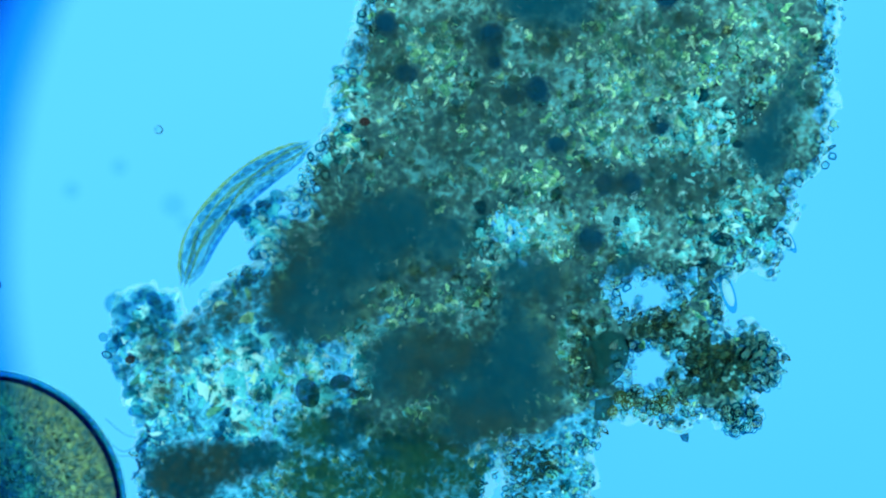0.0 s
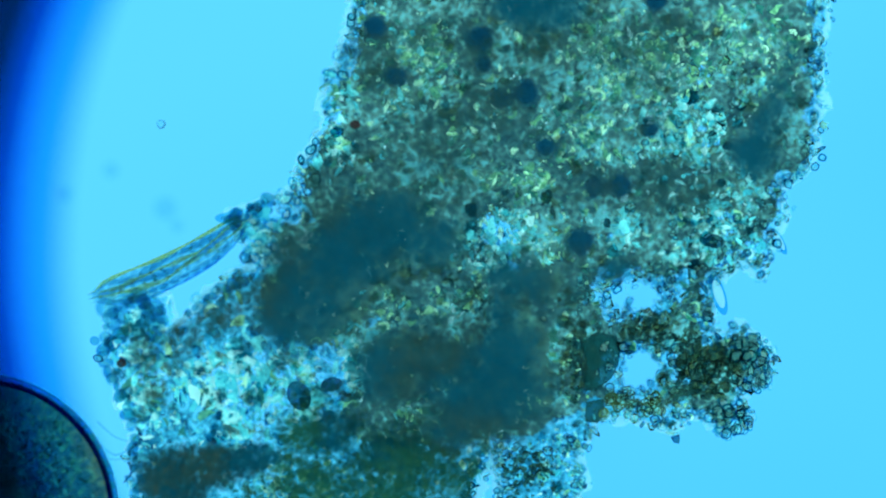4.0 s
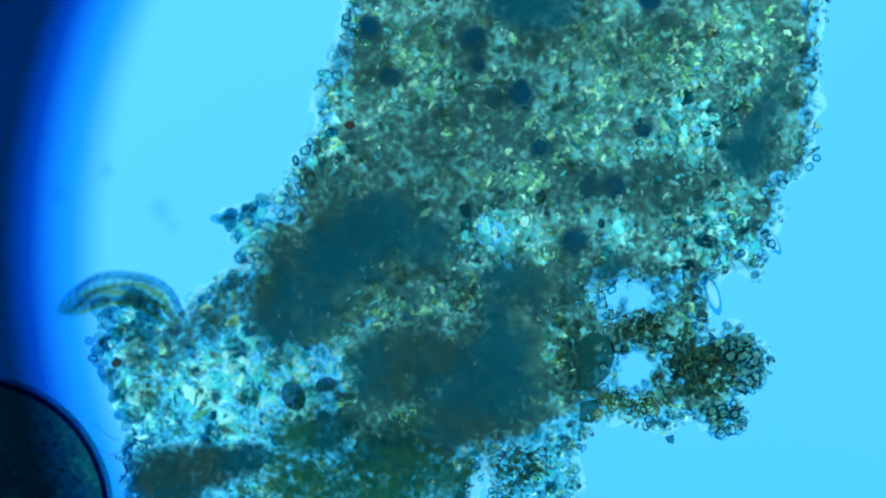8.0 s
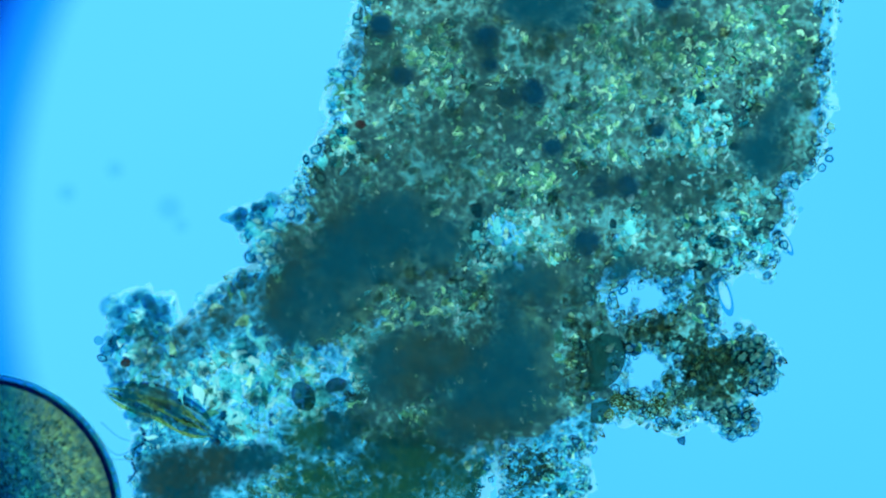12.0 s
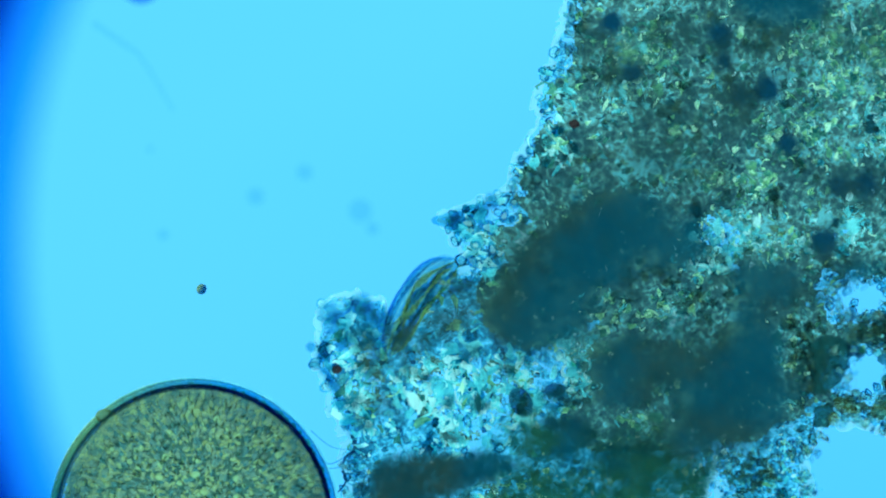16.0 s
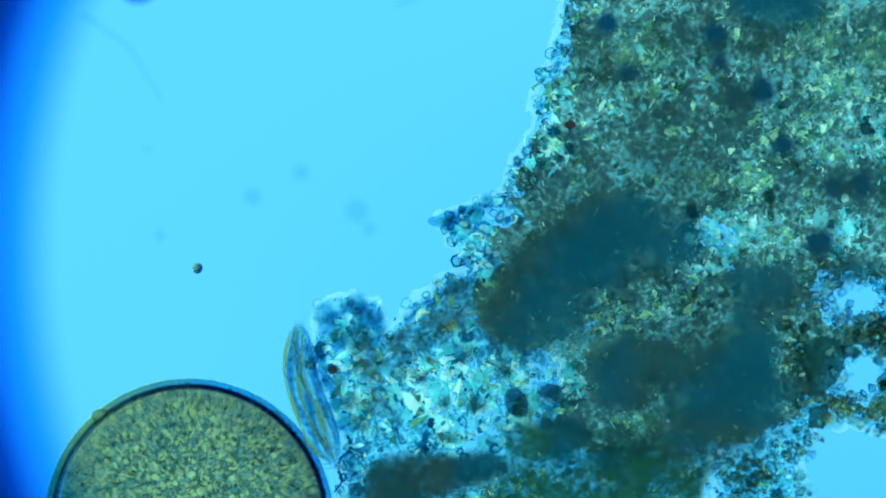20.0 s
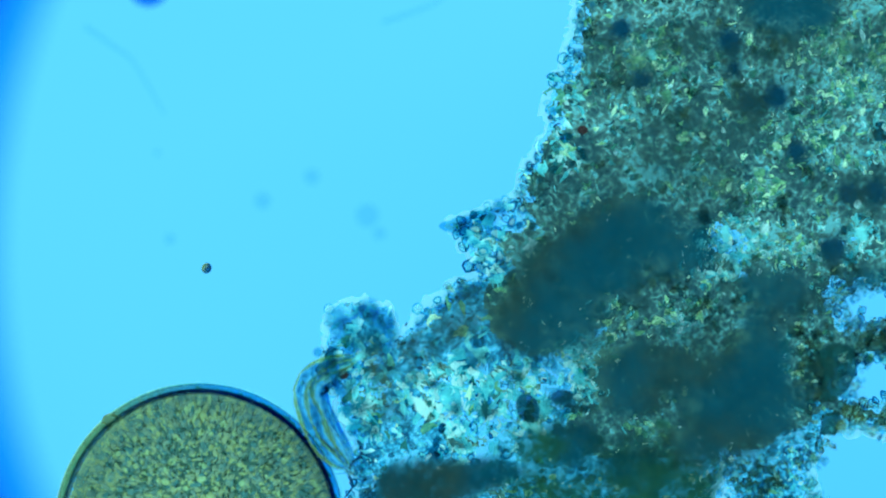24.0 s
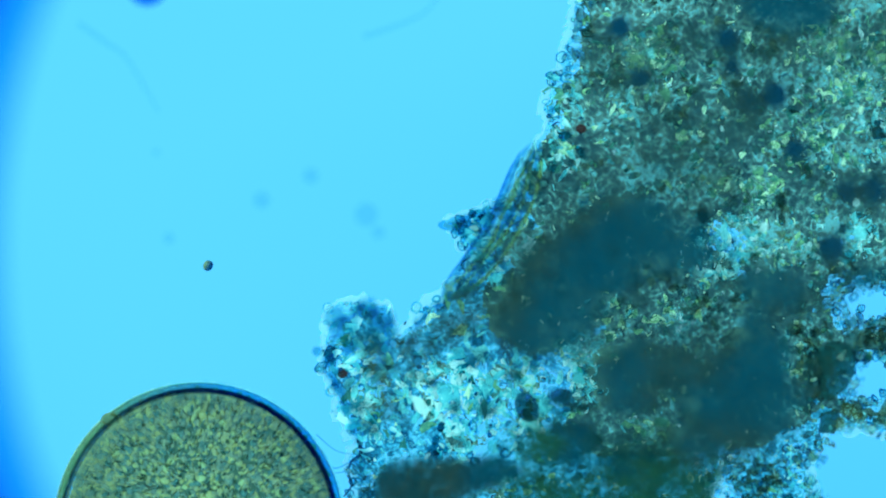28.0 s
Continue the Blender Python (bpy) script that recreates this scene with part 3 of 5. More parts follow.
# dense flocs that stand above the plane of focus, each of several lobes: x, y, half-lengths, turn, density
FLOCS = {
    "upper": [(575, 530, 92, 80, 15, 1.3), (640, 470, 118, 85, 35, 1.2), (700, 405, 112, 78, 20, 1.1), (785, 430, 105, 62, 0, 0.85), (555, 430, 65, 55, 0, 0.45), (640, 345, 95, 58, 10, 0.55), (720, 290, 130, 50, 0, 0.5)],
    "lower": [(845, 640, 138, 72, 0, 0.80), (900, 690, 112, 76, 10, 1.2), (935, 630, 58, 82, 0, 1.25), (722, 642, 88, 80, 0, 0.85), (830, 745, 75, 50, 0, 0.75), (790, 560, 130, 45, 0, 0.42)],
    "middle": [(960, 490, 80, 58, 0, 0.75), (930, 545, 65, 55, 0, 0.55), (1025, 520, 65, 48, 0, 0.5), (1110, 475, 80, 30, 10, 0.55)],
    "long": [(1372, 265, 44, 52, -32, 1.3), (1404, 195, 38, 80, -22, 1.05), (1437, 100, 24, 58, 0, 0.55)],
    "top": [(985, 8, 85, 45, 0, 1.25), (900, 30, 60, 40, 0, 0.45)],
    "round": [(1190, 78, 60, 60, 0, 0.72), (1235, 45, 65, 32, 0, 0.45), (1180, 125, 40, 40, 0, 0.5)],
    "dim": [(885, 90, 32, 55, 0, 0.6), (920, 175, 62, 45, 0, 0.66), (850, 215, 60, 40, 0, 0.45), (700, 115, 75, 60, 0, 0.45), (770, 195, 65, 50, 0, 0.45), (850, 310, 65, 45, 0, 0.5), (960, 105, 95, 60, 0, 0.34), (1085, 85, 60, 55, 0, 0.32), (790, 65, 75, 50, 0, 0.36), (800, 260, 90, 50, 0, 0.4)],
    "dark": [(1100, 322, 65, 42, 0, 0.52), (1010, 262, 42, 38, 0, 0.42), (1060, 425, 45, 38, 0, 0.42), (1250, 342, 85, 38, 10, 0.6), (1180, 220, 60, 42, 0, 0.42), (1215, 290, 60, 30, 0, 0.5), (1060, 200, 40, 40, 0, 0.35)]}
LOW_FLOCS = {"low": [(1255, 640, 45, 38, -20, 0.9), (1240, 600, 26, 24, 0, 0.8)], "bank": [(1045, 640, 34, 55, -15, 0.9)], "foot": [(955, 825, 50, 36, 0, 0.5)], "bridge": [(1165, 570, 50, 18, 20, 0.8)]}
SIDE_FLOCS = {"shoulder": [(354, 586, 42, 36, 20, 0.75), (411, 553, 50, 36, 25, 0.8), (455, 515, 42, 30, 0, 0.6), (285, 627, 26, 30, 0, 0.8), (300, 690, 30, 26, 0, 0.5), (340, 640, 30, 20, 0, 0.45)],
              "clots": [(262, 580, 24, 22, 0, 0.8), (452, 610, 20, 16, 30, 0.85), (469, 700, 16, 13, 0, 0.85), (415, 696, 11, 10, 0, 0.9), (600, 684, 26, 16, 10, 0.9), (250, 690, 14, 12, 0, 0.8), (272, 730, 16, 12, 0, 0.7), (380, 655, 12, 10, 0, 0.8), (330, 720, 12, 10, 0, 0.7), (420, 760, 22, 10, 0, 0.7), (520, 640, 12, 14, 0, 0.7), (236, 655, 11, 14, 0, 0.8)]}
BROWN_HEARTS = [(522, 535, 40, 56, 0, 0.85), (565, 436, 60, 46, 30, 0.7), (650, 380, 84, 38, 15, 0.65), (735, 645, 60, 62, 0, 0.65), (805, 620, 90, 55, 0, 0.75), (865, 735, 85, 45, 0, 0.75), (985, 505, 40, 30, 0, 0.5)]
WEDGE = {"wedge": [(336, 848, 58, 50, 0, 1.0), (375, 822, 95, 38, 0, 1.0), (455, 808, 68, 27, 4, 1.0), (310, 815, 32, 20, 0, 0.6)]}
GREEN_FLOCS = {"green": [(600, 765, 70, 42, 0, 0.95), (745, 800, 105, 48, 0, 1.1), (600, 840, 95, 60, 0, 0.65), (735, 865, 125, 55, 0, 0.75), (820, 850, 48, 45, 0, 0.7)]}
SPOTS = [(700, 40, 19), (886, 65, 22), (965, 160, 22), (917, 170, 19), (1088, 328, 20), (1132, 325, 21), (1060, 425, 24), (1000, 255, 18), (1195, -4, 20), (890, 110, 16), (735, 130, 18), (1190, 225, 13)]


def density(p, lobes, power):
    out = np.zeros(len(p))
    for x, y, rx, ry, turn, amount in lobes:
        cx, cy = plan(x, y)
        cs, sn = math.cos(radians(turn)), math.sin(radians(turn))
        dx, dy = p[:, 0] - cx, p[:, 1] - cy
        q = ((dx * cs + dy * sn) / (rx / 1000)) ** 2 + ((dy * cs - dx * sn) / (ry / 1000)) ** 2
        out = np.maximum(out, amount * np.exp(-q ** power))
    return out


def under_floc(p):
    """Towards 1 below a dense floc, where fewer loose grains lie."""
    return np.minimum(1, density(p, [lobe for lobes in (FLOCS | WEDGE | GREEN_FLOCS).values() for lobe in lobes], 2))


def blueness(p):
    """Positive in the bluish lower part of the clump."""
    return -0.12 - 0.6 * density(p, [(715, 740, 115, 60, 0, 1.0)], 1.5) - 0.75 * p[:, 0] - 1.0 * (p[:, 1] - 0.05) + 0.11 * waves(p, 22, 71) - 0.5 * density(p, FLOCS["upper"] + FLOCS["lower"] + WEDGE["wedge"], 1.5) + 0.06 * waves(p, 45, 72) + 0.03 * waves(p, 150, 73)


# the low, bluish side of the clump, where everything lies deep and in larger soft clots: x, y, half-lengths, turn, amount
LOW_SIDE = [(455, 690, 185, 115, 0, 1.0), (255, 620, 85, 170, 0, 1.0), (400, 560, 90, 60, 0, 1.0), (480, 400, 80, 80, 0, 0.9), (600, 190, 48, 170, 0, 0.6)]


def low_side(p):
    return density(p, LOW_SIDE, 2)


def thinned(p, r, share):
    """Which of the places stay, when only a share does on the low side."""
    return r.uniform(size=len(p)) > (1 - share) * low_side(p)


def layers_of(r, p):
    """Heights for loose grains: some lie on the film, some on top of the clump, but for its low side."""
    n = len(p)
    return np.where(r.uniform(size=n) < 0.6 + 0.45 * low_side(p), r.uniform(0.084, 0.104, n), r.uniform(0.170, 0.195, n))


# painted highlights: x, y, half-lengths, amount, coolness
HIGHLIGHTS = [(590, 850, 60, 40, 0.6, 0.06), (700, 845, 50, 25, 0.5, 0.06), (766, 87, 55, 40, 1.0, 0.06), (728, 172, 35, 28, 0.9, 0.6), (916, 322, 70, 45, 0.9, 0.06), (1086, 62, 65, 45, 0.8, 0.06), (1176, 122, 125, 75, 0.9, 0.12), (1340, 60, 65, 65, 0.8, 0.06),
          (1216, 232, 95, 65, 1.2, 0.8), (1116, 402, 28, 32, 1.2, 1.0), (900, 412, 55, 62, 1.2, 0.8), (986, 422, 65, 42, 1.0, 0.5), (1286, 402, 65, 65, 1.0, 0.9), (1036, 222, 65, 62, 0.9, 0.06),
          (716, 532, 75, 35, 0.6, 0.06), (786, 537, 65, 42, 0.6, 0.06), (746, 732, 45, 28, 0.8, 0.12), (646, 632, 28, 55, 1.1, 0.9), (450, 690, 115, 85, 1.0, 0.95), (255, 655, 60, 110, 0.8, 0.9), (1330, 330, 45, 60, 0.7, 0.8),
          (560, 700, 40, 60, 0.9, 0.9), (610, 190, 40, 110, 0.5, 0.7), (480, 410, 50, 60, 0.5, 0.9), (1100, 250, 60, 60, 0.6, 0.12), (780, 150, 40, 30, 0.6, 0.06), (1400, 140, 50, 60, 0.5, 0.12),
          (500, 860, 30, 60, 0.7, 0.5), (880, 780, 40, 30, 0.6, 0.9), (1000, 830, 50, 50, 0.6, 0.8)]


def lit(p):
    """How thickly painted highlights lie at each place, and how cool they are."""
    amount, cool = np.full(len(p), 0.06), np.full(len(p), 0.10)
    for x, y, rx, ry, k, c in HIGHLIGHTS:
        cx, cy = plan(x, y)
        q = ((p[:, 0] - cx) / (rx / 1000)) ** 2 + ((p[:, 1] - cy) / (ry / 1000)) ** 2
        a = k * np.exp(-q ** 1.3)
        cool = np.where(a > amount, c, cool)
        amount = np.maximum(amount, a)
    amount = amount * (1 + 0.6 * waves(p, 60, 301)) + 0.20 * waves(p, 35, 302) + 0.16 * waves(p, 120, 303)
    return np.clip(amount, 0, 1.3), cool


def strewn(count, margin, thin_power, seed):
    r = np.random.default_rng(seed)
    p = np.stack([r.uniform(-0.62, 0.72, count), r.uniform(-0.54, 0.58, count)], 1)
    s = depth_inside(p) + 0.012 * waves(p, 60, 4) + 0.007 * waves(p, 150, seed + 1)
    keep = (s > margin) & (r.uniform(size=count) > thinness(p) * thin_power) & (r.uniform(size=count) > 0.85 * under_floc(p))
    return p[keep], s[keep], r


clump = tagged(new("detritus_clump"), "ragged olive and teal clump of translucent detritus grains on the slide", "detritus")

# thin slimy film that binds the grains
step = 0.0035
gx, gy = np.arange(-0.62, 0.73, step), np.arange(-0.55, 0.60, step)
grid = np.stack(np.meshgrid(gx, gy, indexing="ij"), -1).reshape(-1, 2)
sd = depth_inside(grid) + 0.012 * waves(grid, 60, 4) + 0.007 * waves(grid, 150, 3)
ok = ((sd > 0.015 + 0.010 * waves(grid, 90, 15)) & (thinness(grid) + 0.22 * waves(grid, 70, 5) + 0.16 * waves(grid, 170, 6) < 0.62)).reshape(len(gx), len(gy))
height = 0.088 + 0.008 * waves(grid, 45, 8) + 0.004 * waves(grid, 160, 9)
inside = (sd > 0.0).reshape(len(gx), len(gy))
vid = np.arange(len(grid)).reshape(len(gx), len(gy))


def sheet(name, mask, mat, label, lift=0.0, cells=True):
    """A bumpy sheet over the cells of the plan that the mask keeps."""
    kept = mask[:-1, :-1] & mask[1:, :-1] & mask[:-1, 1:] & mask[1:, 1:] & cells
    corners = np.stack([vid[:-1, :-1][kept], vid[1:, :-1][kept], vid[1:, 1:][kept], vid[:-1, 1:][kept]], 1)
    used, faces = np.unique(corners, return_inverse=True)
    return tagged(link(name, np.column_stack([grid[used], height[used] + lift]), faces.reshape(-1, 4), mat, clump, label), kind="stuff")


blue_part = blueness(grid).reshape(len(gx), len(gy)) > 0
dense_part = (density(grid, FLOCS["upper"] + FLOCS["lower"] + FLOCS["middle"], 1.5) + 0.16 * waves(grid, 50, 74) + 0.12 * waves(grid, 140, 75) > 0.62).reshape(len(gx), len(gy))
shine = lit(grid)[0]
pale_part = (shine + 0.22 * waves(grid, 150, 76) + 0.18 * waves(grid, 300, 77) > 0.62).reshape(len(gx), len(gy)) & ~dense_part
sheet("film", ok, FILM, "brownish slimy film", 0.0, (~blue_part & ~dense_part & ~pale_part)[:-1, :-1])
sheet("film", ok, PALE_FILM, "pale yellowish slimy film", 0.0, pale_part[:-1, :-1])
sheet("film", ok, TEAL_FILM, "bluish teal slimy film", 0.0, (blue_part & ~dense_part & ~pale_part)[:-1, :-1])
sheet("film", ok, DENSE_FILM, "dense even slimy film", 0.0, dense_part[:-1, :-1])
sheet("thin_film", inside & ~ok, THIN_FILM, "thin pale slimy film", -0.004)
# the bright halo, painted as a pale strip, follows the edge in finer steps
close = grid[(sd > -0.032) & (sd < 0.022)]
close = (close[:, None] + step / 3 * np.array([(i, j) for i in (-1, 0, 1) for j in (-1, 0, 1)])[None]).reshape(-1, 2)
edge_depth = depth_inside(close)
edge_sd = edge_depth + 0.012 * waves(close, 60, 4) + 0.007 * waves(close, 150, 3)
outside_hole = np.ones(len(close), bool)
for x, y, rx, ry in HOLES:
    cx, cy = plan(x, y)
    outside_hole &= ((close[:, 0] - cx) / (rx / 1000 + 0.012)) ** 2 + ((close[:, 1] - cy) / (ry / 1000 + 0.012)) ** 2 > 1
close = close[outside_hole & (edge_depth > -0.018) & (edge_sd > -0.011) & (edge_sd < 0.003)]
corners = np.array([(-1, -1), (1, -1), (1, 1), (-1, 1)]) * step / 6
margin_verts = np.concatenate([(close[:, None] + corners[None]).reshape(-1, 2), np.full((4 * len(close), 1), 0.086)], 1)
tagged(link("margin", margin_verts, np.arange(4 * len(close)).reshape(-1, 4), EDGE_HALO, clump, "clear pale slime margin"), kind="stuff")

p, s, r = strewn(4500, 0.003, 0.0, 41)
keep = (s < 0.03) | (thinness(p) > 0.25)
p = p[keep & (r.uniform(size=len(p)) < 0.6) & thinned(p, r, 0.5)]
scatter("clear_grain_mass", np.column_stack([p, layers_of(r, p)]), 0.003 + 0.006 * r.uniform(size=len(p)) ** 1.6, CLEAR_GRAIN, clump, "pale clear angular grains", (0.35, 1.8), True, True)

p, s, r = strewn(8000, -0.003, 0.0, 141)
p = p[((s < 0.026) | ((thinness(p) > 0.3) & (r.uniform(size=len(p)) < 0.35))) & thinned(p, r, 0.4)]
scatter("edge_grain_mass", np.column_stack([p, layers_of(r, p)]), 0.0022 + 0.0038 * r.uniform(size=len(p)) ** 1.5, EDGE_GRAIN, clump, "clear glassy edge grains", (0.4, 1.8), True, True)

# white sparkles of the edges and thin parts, painted as tiny pale flecks
p, s, r = strewn(17000, -0.002, 0.0, 241)
p = p[(s < 0.018) | ((thinness(p) > 0.25) & (r.uniform(size=len(p)) < 0.5)) | ((blueness(p) > 0) & (r.uniform(size=len(p)) < 0.15))]
p = p[thinned(p, r, 0.45)]
flakes("sparkle_fleck_mass", np.column_stack([p, layers_of(r, p)]), 0.0016 + 0.005 * r.uniform(size=len(p)) ** 2, SPARKLE_FLECK, clump, "tiny bright clear flecks", 6, (0.2, 0.8), None, (0.3, 1.5))

def bed_heights(r, p):
    """Heights for slivers, all above the film."""
    n = len(p)
    return np.where(r.uniform(size=n) < 0.88 + 0.10 * low_side(p), r.uniform(0.100, 0.114, n), r.uniform(0.168, 0.195, n))


def spread(count, margin, seed):
    r = np.random.default_rng(seed)
    p = np.stack([r.uniform(-0.62, 0.72, count), r.uniform(-0.54, 0.58, count)], 1)
    s = depth_inside(p) + 0.012 * waves(p, 60, 4) + 0.007 * waves(p, 150, 3)
    p, s = p[s > margin], s[s > margin]
    return p, s, *lit(p), r


# highlights painted as pale slivers and chips, and the dark-walled cells among them
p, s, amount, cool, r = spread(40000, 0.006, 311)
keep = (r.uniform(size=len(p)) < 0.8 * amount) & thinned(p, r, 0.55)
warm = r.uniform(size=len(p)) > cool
for pick, mat, label in ((keep & warm, WARM_GLINT, "pale yellowish cell slivers"), (keep & ~warm, COOL_GLINT, "pale bluish white cell slivers")):
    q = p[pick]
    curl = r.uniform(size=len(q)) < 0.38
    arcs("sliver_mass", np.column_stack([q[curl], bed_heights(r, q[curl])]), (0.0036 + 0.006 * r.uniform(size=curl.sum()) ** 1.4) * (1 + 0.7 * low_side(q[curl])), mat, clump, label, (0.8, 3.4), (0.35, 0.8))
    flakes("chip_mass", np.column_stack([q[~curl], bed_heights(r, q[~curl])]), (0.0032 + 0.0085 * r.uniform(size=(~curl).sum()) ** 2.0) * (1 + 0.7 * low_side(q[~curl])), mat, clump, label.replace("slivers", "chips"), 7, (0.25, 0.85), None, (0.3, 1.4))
p, s, amount, cool, r = spread(5200, 0.006, 341)
q, size = p, 0.005 + 0.010 * r.uniform(size=len(p)) ** 2
dark = (waves(p, 45, 342) + 0.7 * waves(p, 110, 343) > 0.25 + 0.9 * (amount > 0.7)) & (cool < 0.7) & thinned(p, r, 0.15)
flakes("platelet_mass", np.column_stack([p[dark], bed_heights(r, p[dark])]), size[dark], BROWN_WALL, clump, "brown and teal platelets", 8, (0.4, 0.9), None, (0.5, 1.35))
blue = (cool >= 0.7) & (r.uniform(size=len(p)) < 0.22)
flakes("platelet_mass", np.column_stack([p[blue], bed_heights(r, p[blue])]), size[blue], CELL_WALL, clump, "dark blue platelets", 9, (0.5, 1.0), None, (0.8, 1.2))
p, s, amount, cool, r = spread(14000, 0.004, 321)
q = p[(r.uniform(size=len(p)) < 0.13 + 0.10 * amount) & thinned(p, r, 0.4)]
arcs("dark_sliver_mass", np.column_stack([q, bed_heights(r, q)]), 0.003 + 0.006 * r.uniform(size=len(q)) ** 1.5, CELL_WALL, clump, "dark teal cell walls", (1.5, 5.5), (0.3, 0.7))
p, s, amount, cool, r = spread(13000, -0.004, 331)
q = p[(s < 0.020 + 0.02 * r.uniform(size=len(p))) | ((cool > 0.7) & (r.uniform(size=len(p)) < 0.22))]
q = q[thinned(q, r, 0.05)]
cells("clear_cell_mass", np.column_stack([q, layers_of(r, q) + 0.003]), (0.0038 + 0.0065 * r.uniform(size=len(q)) ** 1.6) * (1 + 0.5 * low_side(q)), CELL_WALL, CELL_CORE, clump, "small clear cells with dark blue walls")

EYE_X = -0.19


def lifted(x, y, z):
    """A place on the plan, drawn in a little for things that stand above the plane of focus."""
    px, py = plan(x, y)
    k = 1 - (z - FOCUS) / D
    return EYE_X + (px - EYE_X) * k, py * k


def cloud(name, lobes, z0, z1, mat, label, cover, size=(0.0016, 0.0034), power=1.05, floor=0.0, seed=31, margin=0.004, roof=9.0):
    """A dense floc: a heap of small dull flakes, thickest where its lobes are."""
    r = np.random.default_rng(seed)
    place = np.array([plan(x, y) for x, y, *_ in lobes])
    reach = max(max(rx, ry) for _, _, rx, ry, *_ in lobes) / 1000 * 1.8
    lo, hi = place.min(0) - reach, place.max(0) + reach
    total = int(cover * (hi - lo).prod() / (2.2 * ((size[0] + size[1]) / 2) ** 2))
    p = r.uniform(lo, hi, (total, 2))
    d = density(p, lobes, power) * (1 + 0.34 * waves(p, 32, seed + 1) + 0.22 * waves(p, 100, seed + 2))
    keep = (r.uniform(size=total) < d - floor) & (d < roof + 0.15 * r.normal(size=total)) & (depth_inside(p) > margin)
    p, d = p[keep], d[keep]
    z = z0 + (z1 - z0) * r.uniform(size=len(p)) * np.clip(d, 0.2, 1)
    shrink = 1 - (z - FOCUS) / D
    places = np.column_stack([EYE_X + (p[:, 0] - EYE_X) * shrink, p[:, 1] * shrink, z])
    return flakes(name, places, r.uniform(*size, len(p)), mat, clump, label, 6, (0.5, 1.0))


for n, lobes in enumerate(FLOCS.values()):
    cloud("brown_floc", lobes, 0.42, 0.60, BROWN, "soft brown floc", 1.25 if n < 5 else 2.3, roof=0.62 if n in (0, 1, 2, 3, 4) else 9.0, seed=31 + 60 * n)
    if n < 3 or n in (3, 4):
        cloud("dense_floc", lobes, 0.43, 0.62, DENSE, "dense dark heart of the floc", 4.2, floor=0.40, power=1.12, seed=45 + 60 * n)
cloud("brown_floc", BROWN_HEARTS, 0.45, 0.63, DENSE_BROWN, "dense brown side of the floc", 2.6, power=1.3, seed=650)
for n, lobes in enumerate(LOW_FLOCS.values()):
    cloud("brown_floc", lobes, 0.165, 0.185, LUMP, "dense dark brown floc among the grains", 3.4, (0.003, 0.007), 2.0, seed=820 + 60 * n)
for n, lobes in enumerate(SIDE_FLOCS.values()):
    cloud("side_floc", lobes, (0.37, 0.32)[n], (0.42, 0.35)[n], (BROWN, DENSE)[n], ("soft olive brown shoulder of floc", "soft dark blue clots")[n], 2.0, (0.0016, 0.0034), 1.5, seed=700 + 60 * n)
for lobes in WEDGE.values():
    cloud("brown_floc", lobes, 0.35, 0.41, DENSE, "dense dark wedge of floc", 5.0, (0.0014, 0.0032), 1.6, 0.15, 1000)
    cloud("brown_floc", lobes[:2], 0.36, 0.42, DENSE_BROWN, "brown side of the wedge of floc", 2.4, (0.0014, 0.0032), 1.6, 0.10, 1010)
for lobes in GREEN_FLOCS.values():
    cloud("green_floc", lobes, 0.32, 0.48, GREEN, "dark green algal floc", 3.8, seed=1100)
cloud("green_floc", [(618, 757, 36, 30, 0, 1.0), (727, 800, 46, 32, 0, 1.0)], 0.36, 0.46, DENSE, "dark teal heart of the algal floc", 2.6, power=1.4, seed=1160)
for x, y, rr in SPOTS:
    v, f = BALL[3]
    lump = 1 + 0.08 * np.sin(v @ rng.normal(size=(3, 4)) * 2).mean(1)
    link("dark_ball", v * lump[:, None] * (rr / 1000, rr / 1000, rr / 2000) + (*lifted(x, y, 0.46), 0.46), f, BALL_MATTER, clump, "small round dark teal ball")

for x, y, rx, ry, turn in ((548, 692, 20, 27, 25), (605, 672, 19, 12, 10), (1272, 424, 20, 12, -10)):
    v, f = BALL[3]
    seed_part = link("seed", v * (rx / 1000, ry / 1000, 0.014), f, SEED, clump, "dark oval seed-like body")
    seed_part.matrix_basis = pose(*plan(x, y), 0.185, 0, 0, turn)

# grains along the edges that can be told apart
crystal_meshes = []
for k in range(14):
    me = bpy.data.meshes.new("grain")
    base, f = CHIPS
    me.from_pydata((base[k] * (rng.uniform(0.4, 1.8, 3) * 0.0062)).tolist(), [], f.tolist())
    me.materials.append(CRYSTAL)
    crystal_meshes.append(me)
r = np.random.default_rng(77)
p = np.stack([r.uniform(-0.62, 0.72, 9000), r.uniform(-0.54, 0.5, 9000)], 1)
s = depth_inside(p)
p = p[(s > -0.002) & (s < 0.016) & (low_side(p) < 0.3)][:295]
for x, y in p:
    ob = new("grain", r.choice(crystal_meshes))
    ob.parent = clump
    ob.matrix_basis = pose(x, y, float(layers_of(r, np.array([[x, y]]))[0]), *r.uniform(0, 360, 3))


